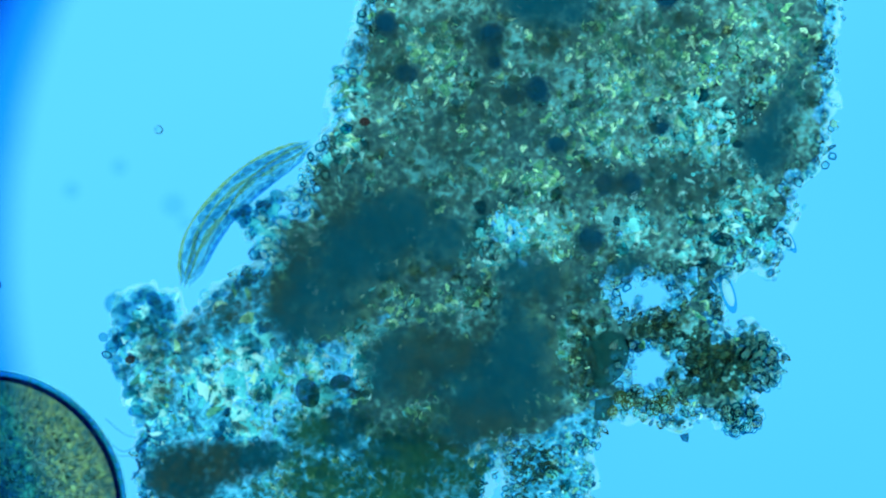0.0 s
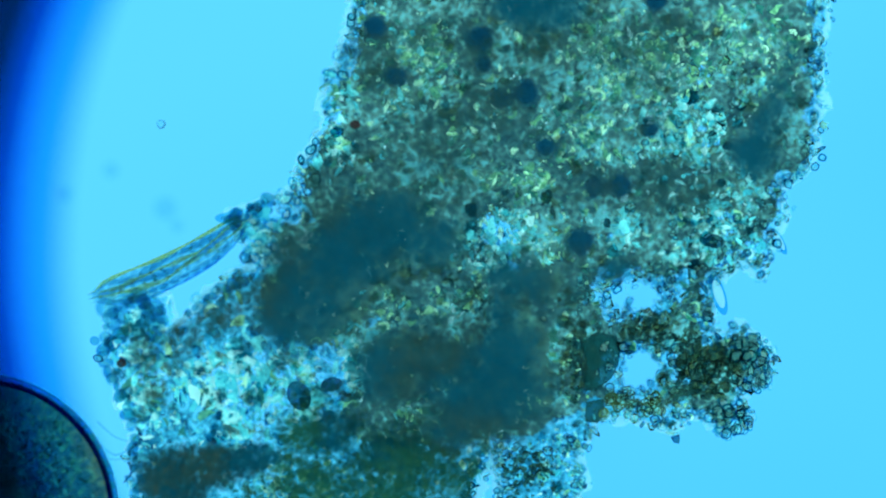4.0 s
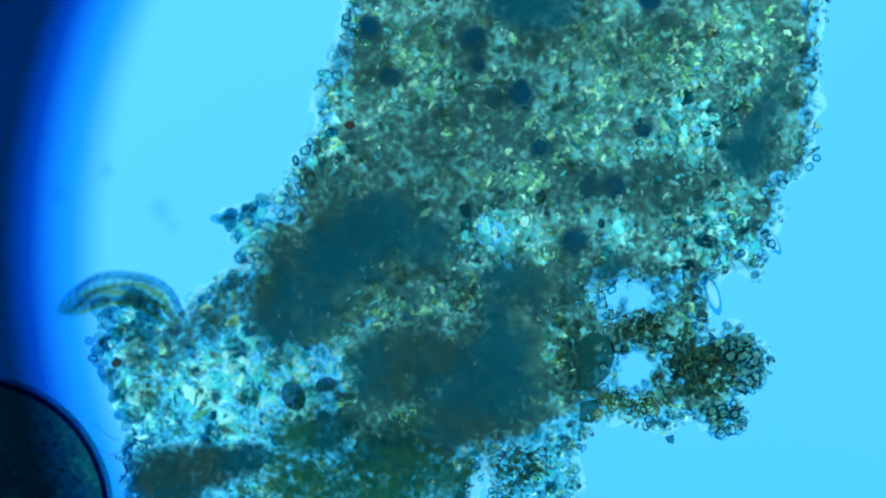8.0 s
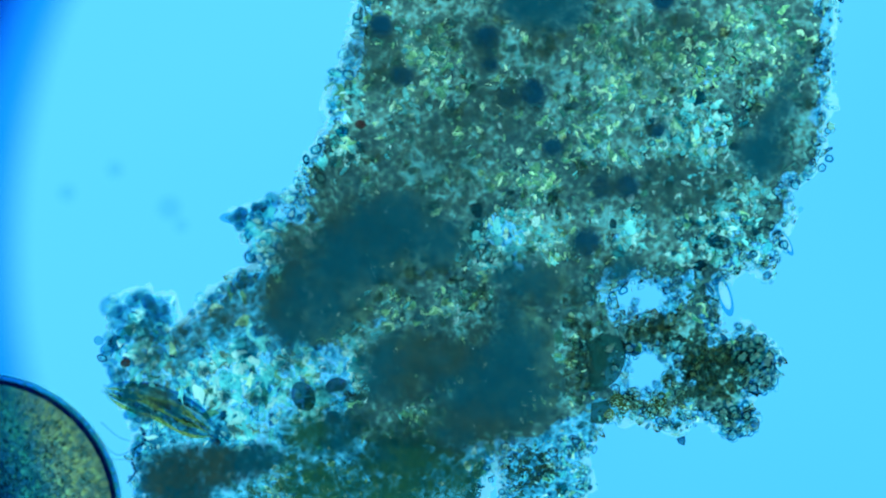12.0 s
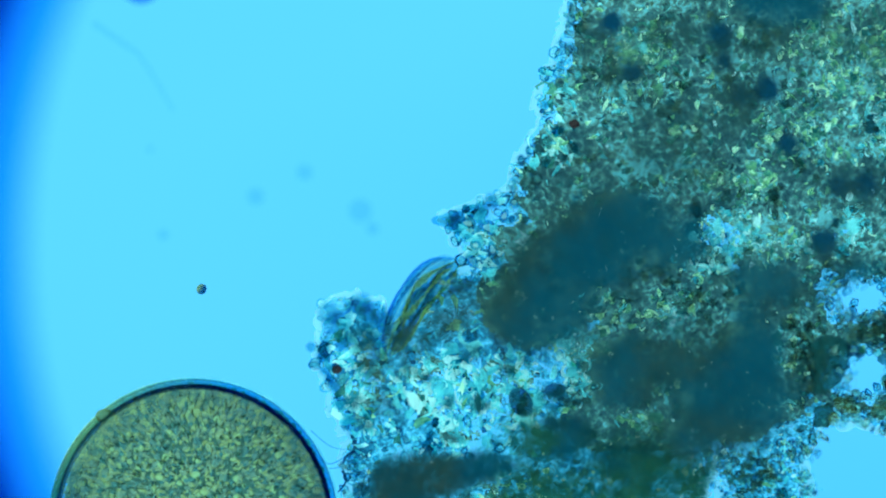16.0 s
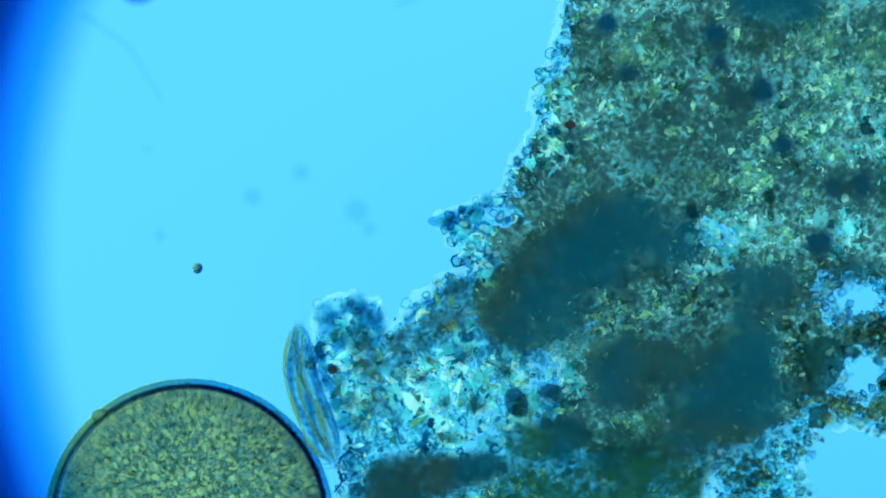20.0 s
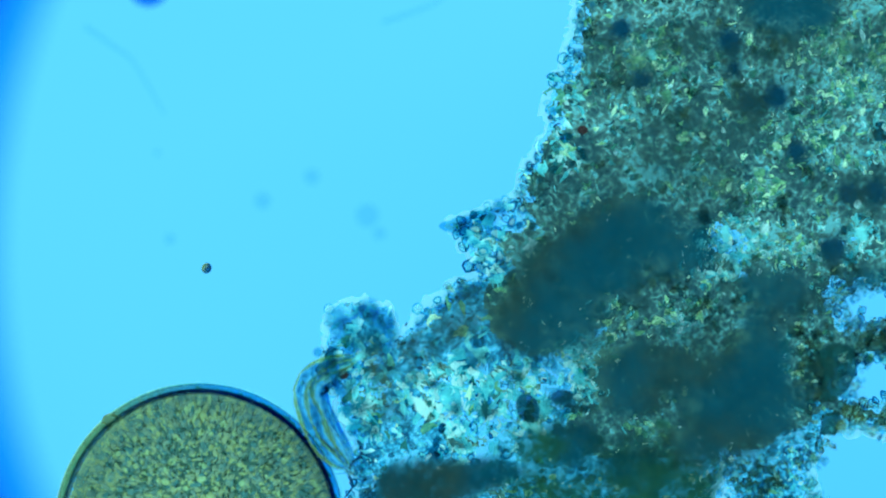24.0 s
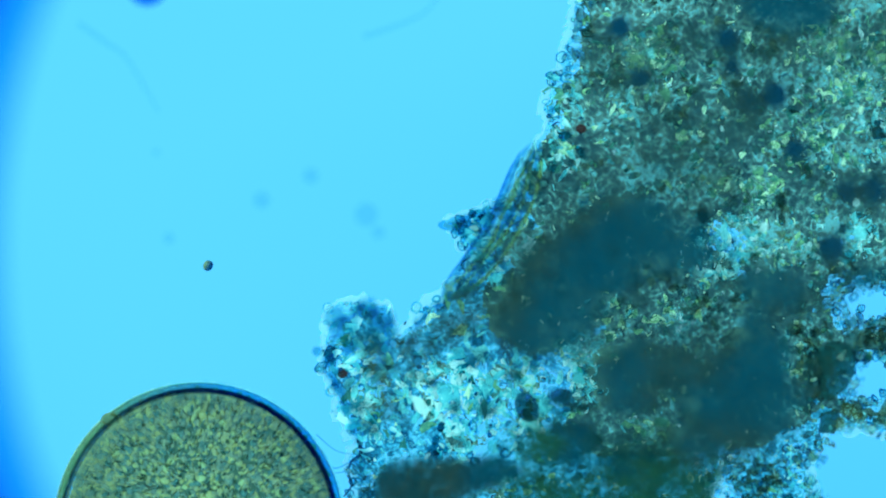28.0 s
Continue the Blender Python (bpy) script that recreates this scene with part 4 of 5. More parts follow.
# ---- the round cyst ----
cyst = tagged(new("round_cyst"), "large round olive granular cyst in a clear blue shell", "cyst")
CYST = (-0.801, -0.458)
R, FLAT = 0.250, 0.50
v, f = BALL[5]
link("shell", v * (R, R, R * FLAT) + (0, 0, R * FLAT), f, SHELL, cyst, "clear bluish shell")
core, YOLK_AT = R * 0.94, R * FLAT - 0.060
link("yolk", v * (core * 0.97, core * 0.97, core * 0.20) + (0, 0, YOLK_AT), f, YOLK_CORE, cyst, "olive yolk")
n = 9000
u = rng.normal(size=(n, 3))
u[:, 2] = np.abs(u[:, 2])
u /= np.linalg.norm(u, axis=1)[:, None]
scatter("granule_layer", u * (core * 0.985, core * 0.985, core * 0.21) + (0, 0, YOLK_AT), rng.uniform(0.0028, 0.0054, n), YOLK, cyst, "yellowish yolk granules", (0.45, 1.6), False)


n = 800
a, q = rng.uniform(0, 2 * math.pi, n), np.sqrt(rng.uniform(size=n)) * 0.99
places = np.column_stack([core * 0.96 * q * np.cos(a), core * 0.96 * q * np.sin(a), YOLK_AT + core * 0.215 * np.sqrt(1 - q * q) + 0.006])
flakes("dark_granule_layer", places, rng.uniform(0.0025, 0.006, n), DARK_YOLK, cyst, "small dark teal granules", 8, (0.25, 0.7), None, (0.6, 1.3))


def ring(radius, wide, tall):
    verts, faces = [], []
    for i in range(140):
        for k in range(10):
            w, q = 2 * math.pi * i / 140, 2 * math.pi * k / 10
            rr = radius + wide * math.cos(q)
            verts.append((rr * math.cos(w), rr * math.sin(w), R * FLAT + tall * math.sin(q)))
            faces.append([i * 10 + k, (i + 1) % 140 * 10 + k, (i + 1) % 140 * 10 + (k + 1) % 10, i * 10 + (k + 1) % 10])
    return verts, faces


# lens fringe painted into membrane and rim, bright halo as an outer ring
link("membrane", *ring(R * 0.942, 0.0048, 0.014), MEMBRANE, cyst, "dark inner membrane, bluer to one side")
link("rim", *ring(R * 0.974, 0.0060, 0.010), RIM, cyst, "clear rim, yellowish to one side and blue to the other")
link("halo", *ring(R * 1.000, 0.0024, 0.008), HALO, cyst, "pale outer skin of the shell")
v, f = BALL[3]
link("knob", v * (0.016, 0.012, 0.012) + (-0.152, 0.187, R * FLAT), f, YOLK_CORE, cyst, "small brown knob")


# ---- fine hairs at the clump's lower edge ----
def hair(points, width):
    ctrl = [Vector((*plan(x, y), 0.11)) for x, y in points] if isinstance(points, list) else [Vector((*plan(x, y), 0.36)) for x, y in points]
    fine_pts = []
    for i in range(len(ctrl) - 1):
        a, b, c, d = ctrl[max(i - 1, 0)], ctrl[i], ctrl[i + 1], ctrl[min(i + 2, len(ctrl) - 1)]
        for k in range(8):
            t = k / 8
            fine_pts.append(0.5 * (2 * b + (c - a) * t + (2 * a - 5 * b + 4 * c - d) * t * t + (3 * b - a - 3 * c + d) * t ** 3))
    fine_pts.append(ctrl[-1])
    return tube(fine_pts, [width * (1 - 0.6 * i / len(fine_pts)) for i in range(len(fine_pts))], 6)


for points, width in (([(258, 750), (262, 775), (245, 790), (240, 810)], 0.0042), ([(250, 785), (215, 800), (180, 770)], 0.0014), ([(252, 800), (225, 808), (190, 806)], 0.001), ([(186, 742), (220, 770), (256, 777)], 0.0011), ([(240, 812), (246, 830), (232, 850)], 0.003)):
    link("hair", *hair(points, width), SEED if width > 0.002 else THIN_HAIR, clump, "thin dark hair")


# clear bubbles with dark walls: x, y, half-lengths, turn, height
def bubble(name, x, y, rx, ry, turn, z, label, corners=0.0, thick=0.70, wall=None, core=None):
    verts, faces, n = [], [], 24
    for k, (grow, up) in enumerate(((1.0, 0.0), (0.93, 0.35), (thick, 0.62), (thick * 0.5, 0.78))):
        for i in range(n):
            a = 2 * math.pi * i / n
            rr = 1 + corners * math.cos(3 * a) + 0.04 * math.sin(2 * a + x)
            verts.append((rx / 1000 * grow * rr * math.cos(a), ry / 1000 * grow * rr * math.sin(a), up * min(rx, ry) / 1000))
    for k in range(3):
        faces += [[k * n + i, k * n + (i + 1) % n, (k + 1) * n + (i + 1) % n, (k + 1) * n + i] for i in range(n)]
    faces.append([3 * n + i for i in range(n)])
    ob = link(name, verts, faces, wall or BUBBLE_WALL, clump, label)
    ob.data.materials.append(core or BUBBLE_CORE)
    ob.data.polygons.foreach_set("material_index", [0] * (2 * n) + [1] * (n + 1))
    ob.matrix_basis = pose(*lifted(x, y, z), z, 0, 0, turn)
    return ob


for x, y, rx, ry, corners in ((462, 386, 15, 9, 0.12), (497, 394, 11, 17, 0.2), (474, 424, 8, 10, 0.0), (503, 432, 14, 9, 0.15), (468, 452, 9, 15, 0.1), (524, 374, 12, 8, 0.1), (542, 352, 8, 10, 0.0)):
    bubble("bubble", x, y, rx, ry, x * 7 % 180, 0.105 + 0.004 * (x % 7), "clear irregular bubble of slime in a blue wall", corners, 0.5, LOBE_WALL)
for x, y, rr in ((212, 538, 19), (240, 552, 16), (268, 524, 20), (293, 540, 22), (282, 560, 17), (250, 528, 13), (225, 565, 14), (308, 560, 15), (236, 588, 16), (296, 585, 15), (300, 612, 14)):
    bubble("blue_lobe", x, y, rr, rr * 0.9, x * 5 % 180, 0.30, "rounded blue lobe of slime", 0.0, 0.5, LOBE_WALL, LOBE_CORE)
r = np.random.default_rng(515)
for a, b in zip(LEFT_EDGE[10:-1], LEFT_EDGE[11:]):
    for k in range(max(1, round(math.dist(a, b) / 19))):
        t = (k + r.uniform(0.2, 0.8)) / max(1, round(math.dist(a, b) / 19))
        across = np.array([b[1] - a[1], a[0] - b[0]]) / math.dist(a, b)
        x, y = np.array(a) * (1 - t) + np.array(b) * t + across * r.uniform(4, 18)
        rr = r.uniform(7, 14)
        bubble("edge_lobe", x, y, rr, rr * r.uniform(0.6, 0.9), r.uniform(0, 180), r.uniform(0.24, 0.29), "small soft blue lobe of the edge", 0.0, 0.5, LOBE_WALL, LOBE_CORE)
bubble("spur", 426, 381, 24, 15, 178, 0.14, "pointed blue spur", 0.24, 0.62, BUBBLE_WALL, LOBE_CORE)
bubble("rod", 1290, 518, 37, 13, -72, 0.17, "clear rod-shaped cell", 0.0, 0.66)
bubble("rod", 1398, 425, 26, 8, -60, 0.17, "clear rod-shaped cell", 0.0, 0.66)
bubble("rod", 1306, 720, 30, 9, -52, 0.17, "clear rod-shaped cell", 0.0, 0.66)
bubble("round_grain", 186, 597, 9, 8, 0, 0.19, "small round blue grain", 0.0, 0.4, LOBE_WALL, LOBE_CORE)
for x, y, rr in ((233, 636, 9), (646, 217, 10)):
    v, f = BALL[2]
    link("rust_grain", v * (rr / 1000, rr / 1200, 0.006) + (*plan(x, y), 0.14), f, RUST, clump, "rusty red grain")
# single white sparkles painted as pale shards
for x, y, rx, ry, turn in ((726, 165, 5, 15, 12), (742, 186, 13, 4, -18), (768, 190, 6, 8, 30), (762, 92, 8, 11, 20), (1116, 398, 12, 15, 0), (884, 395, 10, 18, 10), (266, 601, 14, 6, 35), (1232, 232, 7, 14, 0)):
    ob = flakes("bright_shard", [(0, 0, 0)], [1.0], COOL_GLINT, clump, "bright white shard", 8, (0.9, 1.0), [0.0], (0.6, 1.2))
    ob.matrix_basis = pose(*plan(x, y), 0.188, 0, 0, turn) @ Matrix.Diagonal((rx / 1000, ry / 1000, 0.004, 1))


def slab(name, corners, z, thick, mat, label):
    """A flat chip with a stepped, ragged rim."""
    n = len(corners)
    mid = np.mean(corners, 0)
    verts = []
    for grow, up in ((1.0, 0.0), (1.0, thick * 0.6), (0.86, thick)):
        verts += [(*plan(*(mid + (np.array(c) - mid) * grow)), z + up) for c in corners]
    faces = [[k * n + i, k * n + (i + 1) % n, (k + 1) * n + (i + 1) % n, (k + 1) * n + i] for k in range(2) for i in range(n)]
    return link(name, verts, faces + [[2 * n + i for i in range(n)]], mat, clump, label, smooth=False)


slab("dark_slab", [(1042, 600), (1070, 582), (1100, 590), (1112, 606), (1106, 640), (1094, 664), (1066, 686), (1046, 680), (1050, 640)], 0.165, 0.02, SLAB, "dark teal flat slab")
slab("dark_slab", [(1050, 706), (1078, 700), (1086, 722), (1070, 742), (1048, 738)], 0.165, 0.02, SLAB, "dark teal flat slab")
# dark nodule at the side with its crowd of small clear cells, and yellowish cells under the lower hole
r = np.random.default_rng(404)
for (x, y, spread_x, spread_y), count, size, wall, core, label in (((1340, 640, 36, 48), 130, 0.0085, CELL_WALL, CELL_CORE, "crowded small clear cells"), ((1300, 740, 40, 26), 60, 0.0085, CELL_WALL, CELL_CORE, "crowded small clear cells"),
        ((1265, 650, 55, 50), 170, 0.006, BROWN_WALL, LUMP, "small brown cells of the nodule"), ((1135, 712, 75, 24), 34, 0.0085, OLIVE, CELL_CORE, "loose yellowish cells"), ((1160, 580, 50, 22), 70, 0.0045, BROWN_WALL, LUMP, "small brown cells of the bridge")):
    a, q = r.uniform(0, 6.28, count), np.sqrt(r.uniform(size=count))
    places = np.column_stack([(x + spread_x * q * np.cos(a) - 784) / 1000, (441 - y - spread_y * q * np.sin(a)) / 1000, r.uniform(0.178, 0.198, count)])
    cells("cell_mass", places, size * r.uniform(0.5, 1.4, count), wall, core, clump, label)


# ---- the animal ----
ANIMAL_ROWS = [
    (0.0, (-0.454, -0.059), (-0.419, 0.031), (-0.344, 0.116), (-0.239, 0.183)),
    (0.2, (-0.442, -0.086), (-0.434, 0.01), (-0.351, 0.106), (-0.228, 0.175)),
    (0.4, (-0.462, -0.128), (-0.456, -0.051), (-0.399, 0.049), (-0.262, 0.146)),
    (0.6, (-0.476, -0.115), (-0.451, -0.056), (-0.406, 0.014), (-0.325, 0.092)),
    (0.8, (-0.474, -0.126), (-0.457, -0.079), (-0.427, -0.029), (-0.37, 0.033)),
    (1.0, (-0.471, -0.152), (-0.457, -0.102), (-0.432, -0.042), (-0.397, 0.015)),
    (1.2, (-0.468, -0.111), (-0.446, -0.037), (-0.416, 0.033), (-0.371, 0.104)),
    (1.4, (-0.425, -0.097), (-0.461, -0.037), (-0.424, 0.048), (-0.328, 0.123)),
    (1.6, (-0.454, -0.047), (-0.434, -0.027), (-0.359, -0.019), (-0.27, -0.001)),
    (1.8, (-0.46, -0.047), (-0.433, -0.032), (-0.36, -0.028), (-0.291, -0.014)),
    (2.0, (-0.461, -0.052), (-0.427, -0.042), (-0.377, -0.032), (-0.299, -0.014)),
    (2.2, (-0.45, -0.069), (-0.43, -0.042), (-0.385, -0.017), (-0.319, 0.013)),
    (2.4, (-0.45, -0.085), (-0.388, -0.001), (-0.306, 0.082), (-0.237, 0.137)),
    (2.6, (-0.422, -0.056), (-0.367, 0.041), (-0.271, 0.137), (-0.196, 0.219)),
    (2.8, (-0.387, -0.014), (-0.331, 0.082), (-0.262, 0.178), (-0.193, 0.261)),
    (3.0, (-0.416, -0.023), (-0.351, 0.057), (-0.276, 0.142), (-0.21, 0.25)),
    (3.2, (-0.559, -0.042), (-0.497, -0.031), (-0.417, -0.006), (-0.327, 0.024)),
    (3.5, (-0.593, -0.058), (-0.498, -0.038), (-0.398, 0.007), (-0.325, 0.059)),
    (5.5, (-0.616, -0.19), (-0.527, -0.102), (-0.442, -0.023), (-0.382, 0.052)),
    (5.8, (-0.464, -0.118), (-0.423, 0.014), (-0.363, 0.094), (-0.282, 0.154)),
    (6.0, (-0.451, -0.102), (-0.42, 0.005), (-0.349, 0.086), (-0.222, 0.14)),
    (6.5, (-0.462, -0.041), (-0.382, 0.077), (-0.319, 0.167), (-0.284, 0.247)),
    (6.7, (-0.471, -0.074), (-0.417, 0.05), (-0.376, 0.13), (-0.35, 0.186)),
    (7.0, (-0.478, -0.118), (-0.456, -0.05), (-0.401, -0.018), (-0.331, -0.059)),
    (7.5, (-0.444, -0.124), (-0.465, -0.065), (-0.499, 0.016), (-0.549, 0.093)),
    (8.0, (-0.441, -0.125), (-0.489, -0.075), (-0.569, -0.064), (-0.65, -0.102)),
    (8.5, (-0.504, -0.323), (-0.521, -0.353), (-0.544, -0.388), (-0.566, -0.42)),
    (9.0, (-0.528, -0.345), (-0.538, -0.374), (-0.559, -0.404), (-0.574, -0.439)),
    (9.5, (-0.553, -0.273), (-0.545, -0.316), (-0.548, -0.366), (-0.569, -0.429)),
    (10.0, (-0.391, -0.076), (-0.431, -0.041), (-0.486, -0.047), (-0.528, -0.073)),
    (10.5, (-0.415, -0.117), (-0.427, -0.057), (-0.46, -0.054), (-0.475, -0.129)),
    (11.0, (-0.461, -0.164), (-0.506, -0.118), (-0.556, -0.128), (-0.583, -0.168)),
    (11.5, (-0.448, -0.221), (-0.511, -0.212), (-0.57, -0.207), (-0.628, -0.2)),
    (12.0, (-0.432, -0.298), (-0.486, -0.268), (-0.541, -0.253), (-0.581, -0.243)),
    (12.5, (-0.517, -0.318), (-0.581, -0.287), (-0.606, -0.242), (-0.592, -0.169)),
    (14.5, (-0.44, -0.315), (-0.475, -0.309), (-0.514, -0.314), (-0.545, -0.324)),
    (15.0, (-0.429, -0.311), (-0.473, -0.284), (-0.523, -0.297), (-0.558, -0.353)),
    (15.5, (-0.517, -0.22), (-0.537, -0.275), (-0.548, -0.329), (-0.555, -0.383)),
    (16.0, (-0.347, -0.014), (-0.388, -0.041), (-0.426, -0.09), (-0.452, -0.147)),
    (16.5, (-0.404, -0.025), (-0.428, -0.051), (-0.448, -0.08), (-0.465, -0.118)),
    (17.0, (-0.567, -0.049), (-0.518, -0.052), (-0.472, -0.081), (-0.441, -0.124)),
    (17.5, (-0.613, -0.189), (-0.593, -0.16), (-0.534, -0.141), (-0.466, -0.14)),
    (18.0, (-0.55, -0.332), (-0.586, -0.277), (-0.59, -0.198), (-0.518, -0.139)),
    (18.5, (-0.541, -0.372), (-0.557, -0.317), (-0.574, -0.243), (-0.583, -0.176)),
    (19.0, (-0.503, -0.495), (-0.519, -0.441), (-0.54, -0.387), (-0.555, -0.328)),
    (19.5, (-0.554, -0.332), (-0.608, -0.247), (-0.61, -0.14), (-0.527, -0.079)),
    (20.0, (-0.552, -0.349), (-0.581, -0.279), (-0.607, -0.2), (-0.609, -0.12)),
    (20.5, (-0.475, -0.26), (-0.517, -0.261), (-0.551, -0.254), (-0.578, -0.23)),
    (21.0, (-0.322, -0.037), (-0.366, -0.053), (-0.402, -0.087), (-0.426, -0.127)),
    (21.5, (-0.372, -0.028), (-0.404, -0.044), (-0.43, -0.078), (-0.447, -0.118)),
    (23.5, (-0.667, -0.182), (-0.617, -0.171), (-0.559, -0.158), (-0.504, -0.151)),
    (23.8, (-0.578, -0.287), (-0.613, -0.222), (-0.564, -0.174), (-0.455, -0.141)),
    (24.0, (-0.542, -0.353), (-0.587, -0.291), (-0.605, -0.211), (-0.53, -0.168)),
    (24.3, (-0.534, -0.391), (-0.564, -0.324), (-0.592, -0.242), (-0.563, -0.157)),
    (24.6, (-0.542, -0.387), (-0.562, -0.322), (-0.576, -0.244), (-0.571, -0.173)),
    (25.0, (-0.543, -0.413), (-0.552, -0.354), (-0.564, -0.281), (-0.573, -0.213)),
    (25.3, (-0.537, -0.404), (-0.563, -0.324), (-0.574, -0.256), (-0.582, -0.19)),
    (25.6, (-0.555, -0.372), (-0.58, -0.303), (-0.574, -0.196), (-0.499, -0.114)),
    (26.0, (-0.542, -0.371), (-0.557, -0.298), (-0.566, -0.215), (-0.557, -0.134)),
    (26.3, (-0.55, -0.324), (-0.566, -0.252), (-0.574, -0.173), (-0.564, -0.092)),
    (26.6, (-0.576, -0.261), (-0.59, -0.201), (-0.591, -0.133), (-0.568, -0.076)),
    (27.0, (-0.541, -0.247), (-0.588, -0.203), (-0.607, -0.144), (-0.6, -0.091)),
    (27.2, (-0.465, -0.203), (-0.518, -0.213), (-0.557, -0.211), (-0.587, -0.184)),
    (27.4, (-0.391, -0.051), (-0.444, -0.097), (-0.508, -0.165), (-0.56, -0.22)),
    (27.6, (-0.323, -0.007), (-0.39, -0.039), (-0.431, -0.088), (-0.462, -0.145)),
    (27.8, (-0.249, 0.097), (-0.304, 0.025), (-0.378, -0.048), (-0.433, -0.119)),
    (28.0, (-0.218, 0.195), (-0.258, 0.087), (-0.308, 0.005), (-0.376, -0.068)),
]
SEGMENTS = 15
animal = tagged(new("worm_like_animal"), "slender translucent blue-green worm-like ciliate gliding along the clump", "animal")


def girth(w):
    """Half width along the body, head at 0, tail tip at 1."""
    return 0.0335 * max(1 - abs(2 * w - 1) ** 3.6, 0.05) ** 0.5 * (1.04 - 0.20 * w)


# bands that run along the body: place across it, half width, waver, kind
# the outermost two paint the lens's yellow and blue fringe on the body
BANDS = [(0.88, 0.20, 0.0, "edge"), (0.56, 0.28, 0.08, "dark"), (0.26, 0.14, 0.10, "olive"), (0.02, 0.24, 0.12, "dark"), (-0.24, 0.18, 0.10, "olive"), (-0.46, 0.10, 0.08, "pale"), (-0.66, 0.24, 0.06, "dark"), (-0.90, 0.14, 0.0, "rim")]
BAND_LOOK = {"edge": (BAND_EDGE, "yellowish body edge"), "dark": (BAND_DARK, "dark teal body band"), "pale": (BAND_PALE, "pale clear body band"), "olive": (BAND_OLIVE, "olive body band"), "rim": (BAND_RIM, "deep blue body edge")}
segments, SIDES, REACH = [], 20, 0.025
for k in range(SEGMENTS):
    w = (k + 0.5) / SEGMENTS
    g = girth(w)
    verts, faces = [(0.0, 0.0, 0.5 * g)], []
    for n, (grow, up) in enumerate(((0.6, 0.4), (1.0, 0.0))):
        verts += [(REACH * (0.55 if k in (0, SEGMENTS - 1) else 1.0) * grow * math.cos(2 * math.pi * q / SIDES), g * grow * math.sin(2 * math.pi * q / SIDES), up * g) for q in range(SIDES)]
    for q in range(SIDES):
        faces += [[0, 1 + q, 1 + (q + 1) % SIDES], [1 + q, 1 + SIDES + q, 1 + SIDES + (q + 1) % SIDES, 1 + (q + 1) % SIDES]]
    ob = link("body_segment", verts, faces, SKIN, animal)
    for n, (u, half, waver, look_of) in enumerate(BANDS):
        if look_of not in ("edge", "rim") and rng.uniform() < 0.12:
            continue
        rim_of, slip = [], 0.0 if look_of in ("edge", "rim") else rng.normal(0, 0.05)
        for side in (-1, 1):
            for c in (range(7) if side < 0 else range(6, -1, -1)):
                x = (c / 3 - 1) * REACH * 0.8
                at = min(max(w + x / 0.235, 0.012), 0.988)
                gg, mid = girth(at), u + waver * math.sin(11 * at + 1.7 * n) + slip
                wide = half * (0.75 + 0.35 * math.sin(17 * at + 2.3 * n)) * math.sin(math.pi * (c + 0.3) / 6.6)
                y = gg * max(min(mid + side * wide, 0.99), -0.99)
                rim_of.append((x, y, 0.5 * math.sqrt(max(gg * gg - y * y, 0)) + 0.002))
        mat, label = BAND_LOOK[look_of]
        link("band", rim_of, [[c, c + 1, 12 - c, 13 - c] for c in range(6)], mat, ob, label)
    u = rng.normal(size=(4, 3))
    u *= (rng.uniform(size=4) ** 0.5 / np.linalg.norm(u, axis=1))[:, None] * 0.7
    scatter("granule_cluster", u * (0.010, g, g * 0.6), rng.uniform(0.0014, 0.003, 4), GRAIN, ob, "olive body granules", stretch=(0.6, 2.2))
    segments.append(ob)


# ---- drifting specks ----
v, f = BALL[3]
bead = link("bead", v * 0.0075, f, BEAD)
tagged(bead, "tiny clear round bead drifting in the water", "particle")
speck = link("speck", v * (0.0085, 0.0095, 0.0085), f, DARK_BEAD)
tagged(speck, "tiny dark oval speck drifting in the water", "particle")
BEAD_ROWS = [
    (0.0, -0.503, 0.211), (1.0, -0.503, 0.21), (2.0, -0.501, 0.212),
    (3.0, -0.501, 0.218), (3.5, -0.495, 0.219), (5.5, -0.404, 0.321),
    (6.4, -0.329, 0.428), (7.0, -0.282, 0.508), (9.0, -0.151, 0.702),
    (28.0, -0.257, 0.937),
]
SPECK_ROWS = [
    (0.0, -0.791, -0.065), (14.5, -0.787, -0.061), (15.0, -0.801, -0.058),
    (15.5, -0.789, -0.056), (17.0, -0.782, -0.046), (18.0, -0.784, -0.031),
    (20.0, -0.784, -0.018), (23.5, -0.79, -0.011), (25.0, -0.78, -0.008),
    (28.0, -0.783, -0.007),
]


def faint_hair(points, width):
    ctrl = hair(points, width)
    return tagged(link("drifting_hair", *ctrl, FAINT), "faint clear hair drifting in the water", "hair")


hair_one = faint_hair(((-150, 55), (-100, 90), (-70, 115), (-20, 200)), 0.0055)
hair_two = faint_hair(((300, 85), (360, 65), (400, 45), (430, 10)), 0.0055)
for x, y, rr in ((157, 282, 15), (64, 327, 16), (262, 356, 22), (-112, 398, 10), (-135, 235, 6), (285, 390, 12)):
    dust = link("dust_blob", *disc(rr / 1000, -0.002, 0.002, 24), DUST, smooth=False)
    dust.location = (*plan(x, y), -0.30)
    tagged(dust, "faint blurred dust grain under the slide", "dust", "dust under the slide")
smudge = link("dust_blob", *disc(0.040, -0.002, 0.002, 24), DARK_DUST, smooth=False)
smudge.location = (*plan(-150, -82), -0.30)
tagged(smudge, "large dark blue blurred dust grain under the slide", "dust", "dust under the slide")
lens_dust = tagged(link("lens_dust", *disc(0.009, -0.002, 0.002, 24), DUST, smooth=False), "faint blurred dust grain on the eyepiece", "dust")


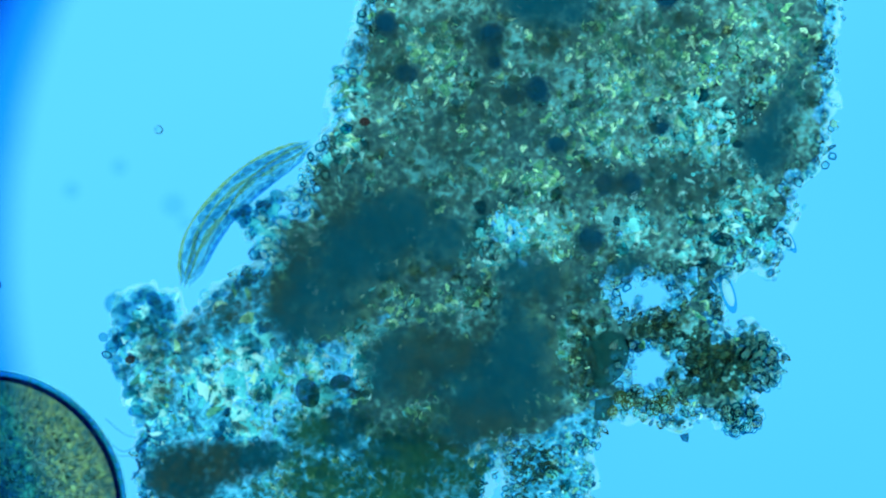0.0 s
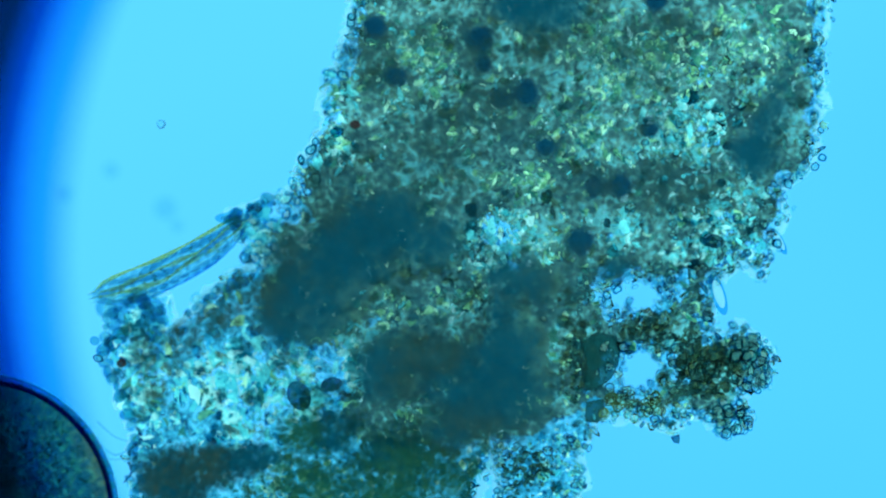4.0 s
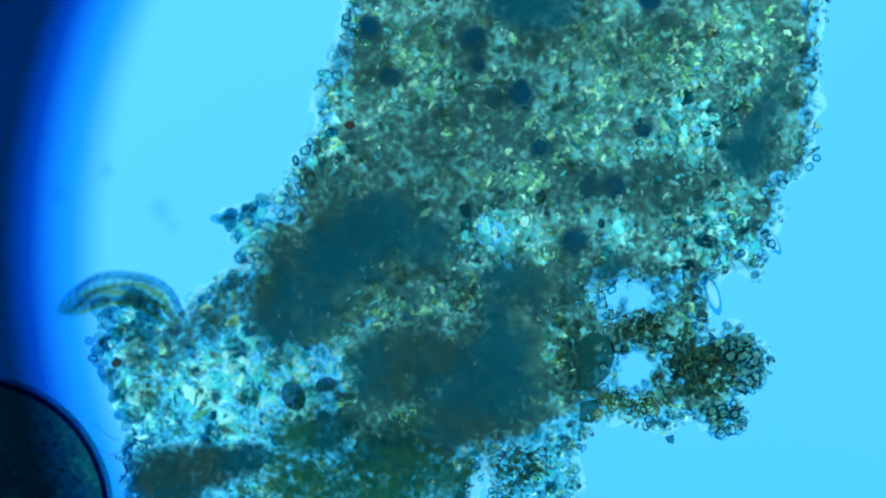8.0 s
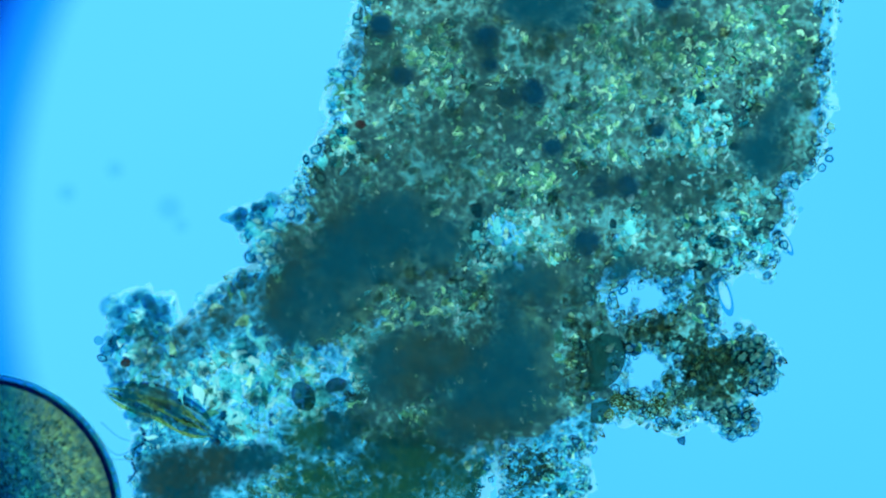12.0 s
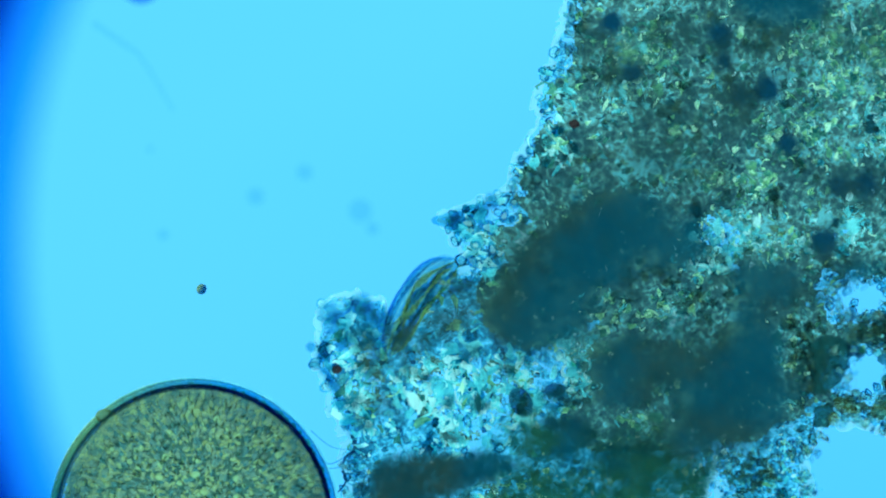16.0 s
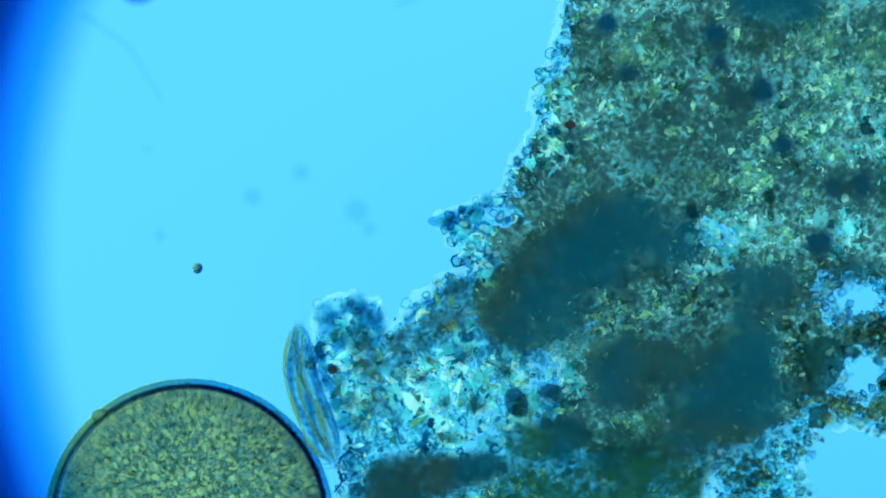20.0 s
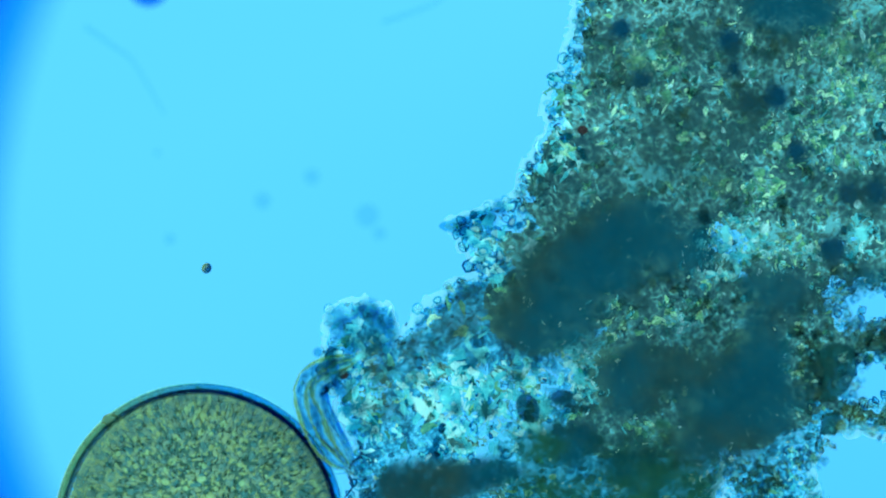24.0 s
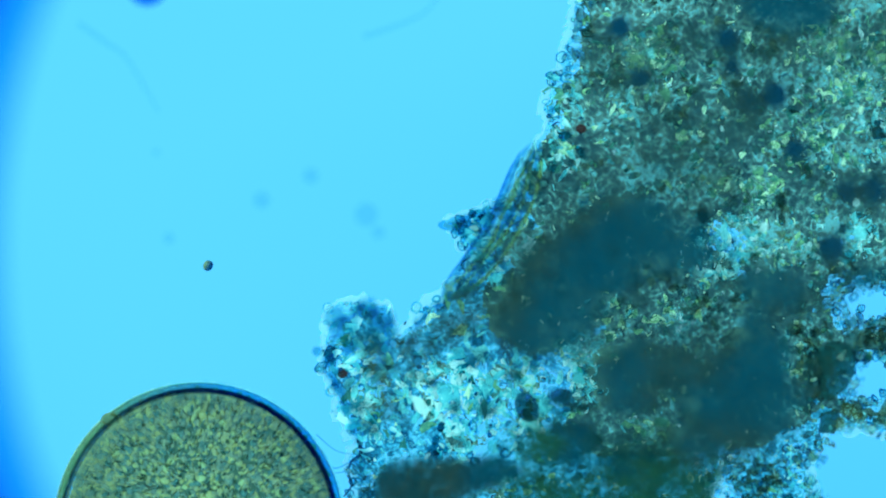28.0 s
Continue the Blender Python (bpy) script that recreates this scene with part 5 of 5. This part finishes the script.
def body_curve(t):
    """Four places of the body's midline at t, by bearings and lengths, so that it keeps its length as it swings."""
    for i in range(len(ANIMAL_SHAPES) - 1):
        if ANIMAL_SHAPES[i + 1][0] >= t:
            break
    (t0, c0, b0, l0), (t1, c1, b1, l1) = ANIMAL_SHAPES[i], ANIMAL_SHAPES[i + 1]
    w = min(max((t - t0) / (t1 - t0), 0), 1)
    w = w * w * (3 - 2 * w) if t1 - t0 > 1 else w
    c, b, ln = c0 + (c1 - c0) * w, b0 + (b1 - b0) * w, l0 + (l1 - l0) * w
    steps = np.stack([np.cos(b), np.sin(b)], 1) * ln[:, None]
    pts = np.vstack([[0, 0], np.cumsum(steps, 0)])
    return pts - pts.mean(0) + c


# times at which the fore end is tucked into the clump; at the others the hind end takes up the slack
HEAD_HIDDEN = (12.0, 14.5, 15.0, 15.5, 19.0, 20.5, 25.0, 27.0, 27.2)
ANIMAL_SHAPES = []
for t, *pts in ANIMAL_ROWS:
    pts = np.array(pts)
    d = np.diff(pts, axis=0)
    bearing = np.arctan2(d[:, 1], d[:, 0])
    if ANIMAL_SHAPES:
        bearing += 2 * math.pi * np.round((ANIMAL_SHAPES[-1][2] - bearing) / (2 * math.pi))
    reach_of = np.hypot(d[:, 0], d[:, 1])
    spare = max(0.195 - reach_of.sum(), 0)
    if t in HEAD_HIDDEN:
        reach_of[0] += spare
        pts[0] -= spare * np.array([math.cos(bearing[0]), math.sin(bearing[0])])
    else:
        reach_of[2] += spare
        pts[3] += spare * np.array([math.cos(bearing[2]), math.sin(bearing[2])])
    ANIMAL_SHAPES.append((t, pts.mean(0), bearing, reach_of))


def motions():
    walk(diaphragm, [(t, pose(x, y, DIA_Z)) for t, x, y in diaphragm_places()])
    walk(cyst, [(0, pose(CYST[0] - 0.007, CYST[1] - 0.005, 0)), (12, pose(CYST[0] - 0.007, CYST[1] - 0.005, 0)), (15.5, pose(*CYST, 0)), (28, pose(*CYST, 0))])
    walk(bead, [(t, pose(x, y, 0.12)) for t, x, y in BEAD_ROWS])
    walk(speck, [(t, pose(x, y, 0.12, 0, 0, -30)) for t, x, y in SPECK_ROWS])
    walk(lens_dust, [(t, pose(x - 0.570, y + 0.148, 1.2)) for t, x, y, s, turn in CAMERA_ROWS])
    walk(hair_one, [(0, pose(0, 0, 0)), (17, pose(0.0, 0.0, 0)), (20, pose(-0.012, 0.015, 0, 0, 0, 0)), (25, pose(-0.03, 0.0, 0)), (28, pose(-0.035, 0.005, 0))])
    walk(hair_two, [(0, pose(0.30, 0.25, 0)), (14.5, pose(0.12, 0.10, 0)), (20, pose(0.05, 0.055, 0)), (25, pose(0.0, 0.03, 0)), (28, pose(-0.02, 0.01, 0))])
    times = sorted({round(0.2 * k, 2) for k in range(141)} | {t for t, *_ in ANIMAL_ROWS})
    centre_rows, rows = [], [[] for _ in segments]
    for t in times:
        a, b, c, d = [Vector(q) for q in body_curve(t)]
        mid = (a + b + c + d) / 4
        centre_rows.append((t, pose(mid.x, mid.y, 0.135)))
        ctrl = [a + (a - b), a, b, c, d, d + (d - c)]
        line = []
        for i in range(1, 4):
            e, f, g, h = ctrl[i - 1:i + 3]
            line += [0.5 * (2 * f + (g - e) * w + (2 * e - 5 * f + 4 * g - h) * w * w + (3 * f - e - 3 * g + h) * w ** 3) for w in np.arange(0, 1, 0.05)]
        line.append(d)
        run = np.concatenate([[0], np.cumsum([(q - o).length for o, q in zip(line, line[1:])])])
        xs, ys = [q.x for q in line], [q.y for q in line]
        for k in range(SEGMENTS):
            at = run[-1] * (k + 0.5) / SEGMENTS
            x, y = np.interp(at, run, xs), np.interp(at, run, ys)
            x0, y0, x1, y1 = np.interp(at - 0.01, run, xs), np.interp(at - 0.01, run, ys), np.interp(at + 0.01, run, xs), np.interp(at + 0.01, run, ys)
            rows[k].append((t, pose(x - mid.x, y - mid.y, 0, 0, 0, math.degrees(math.atan2(y1 - y0, x1 - x0)))))
    walk(animal, centre_rows)
    for ob, keyed in zip(segments, rows):
        walk(ob, keyed)


motions()
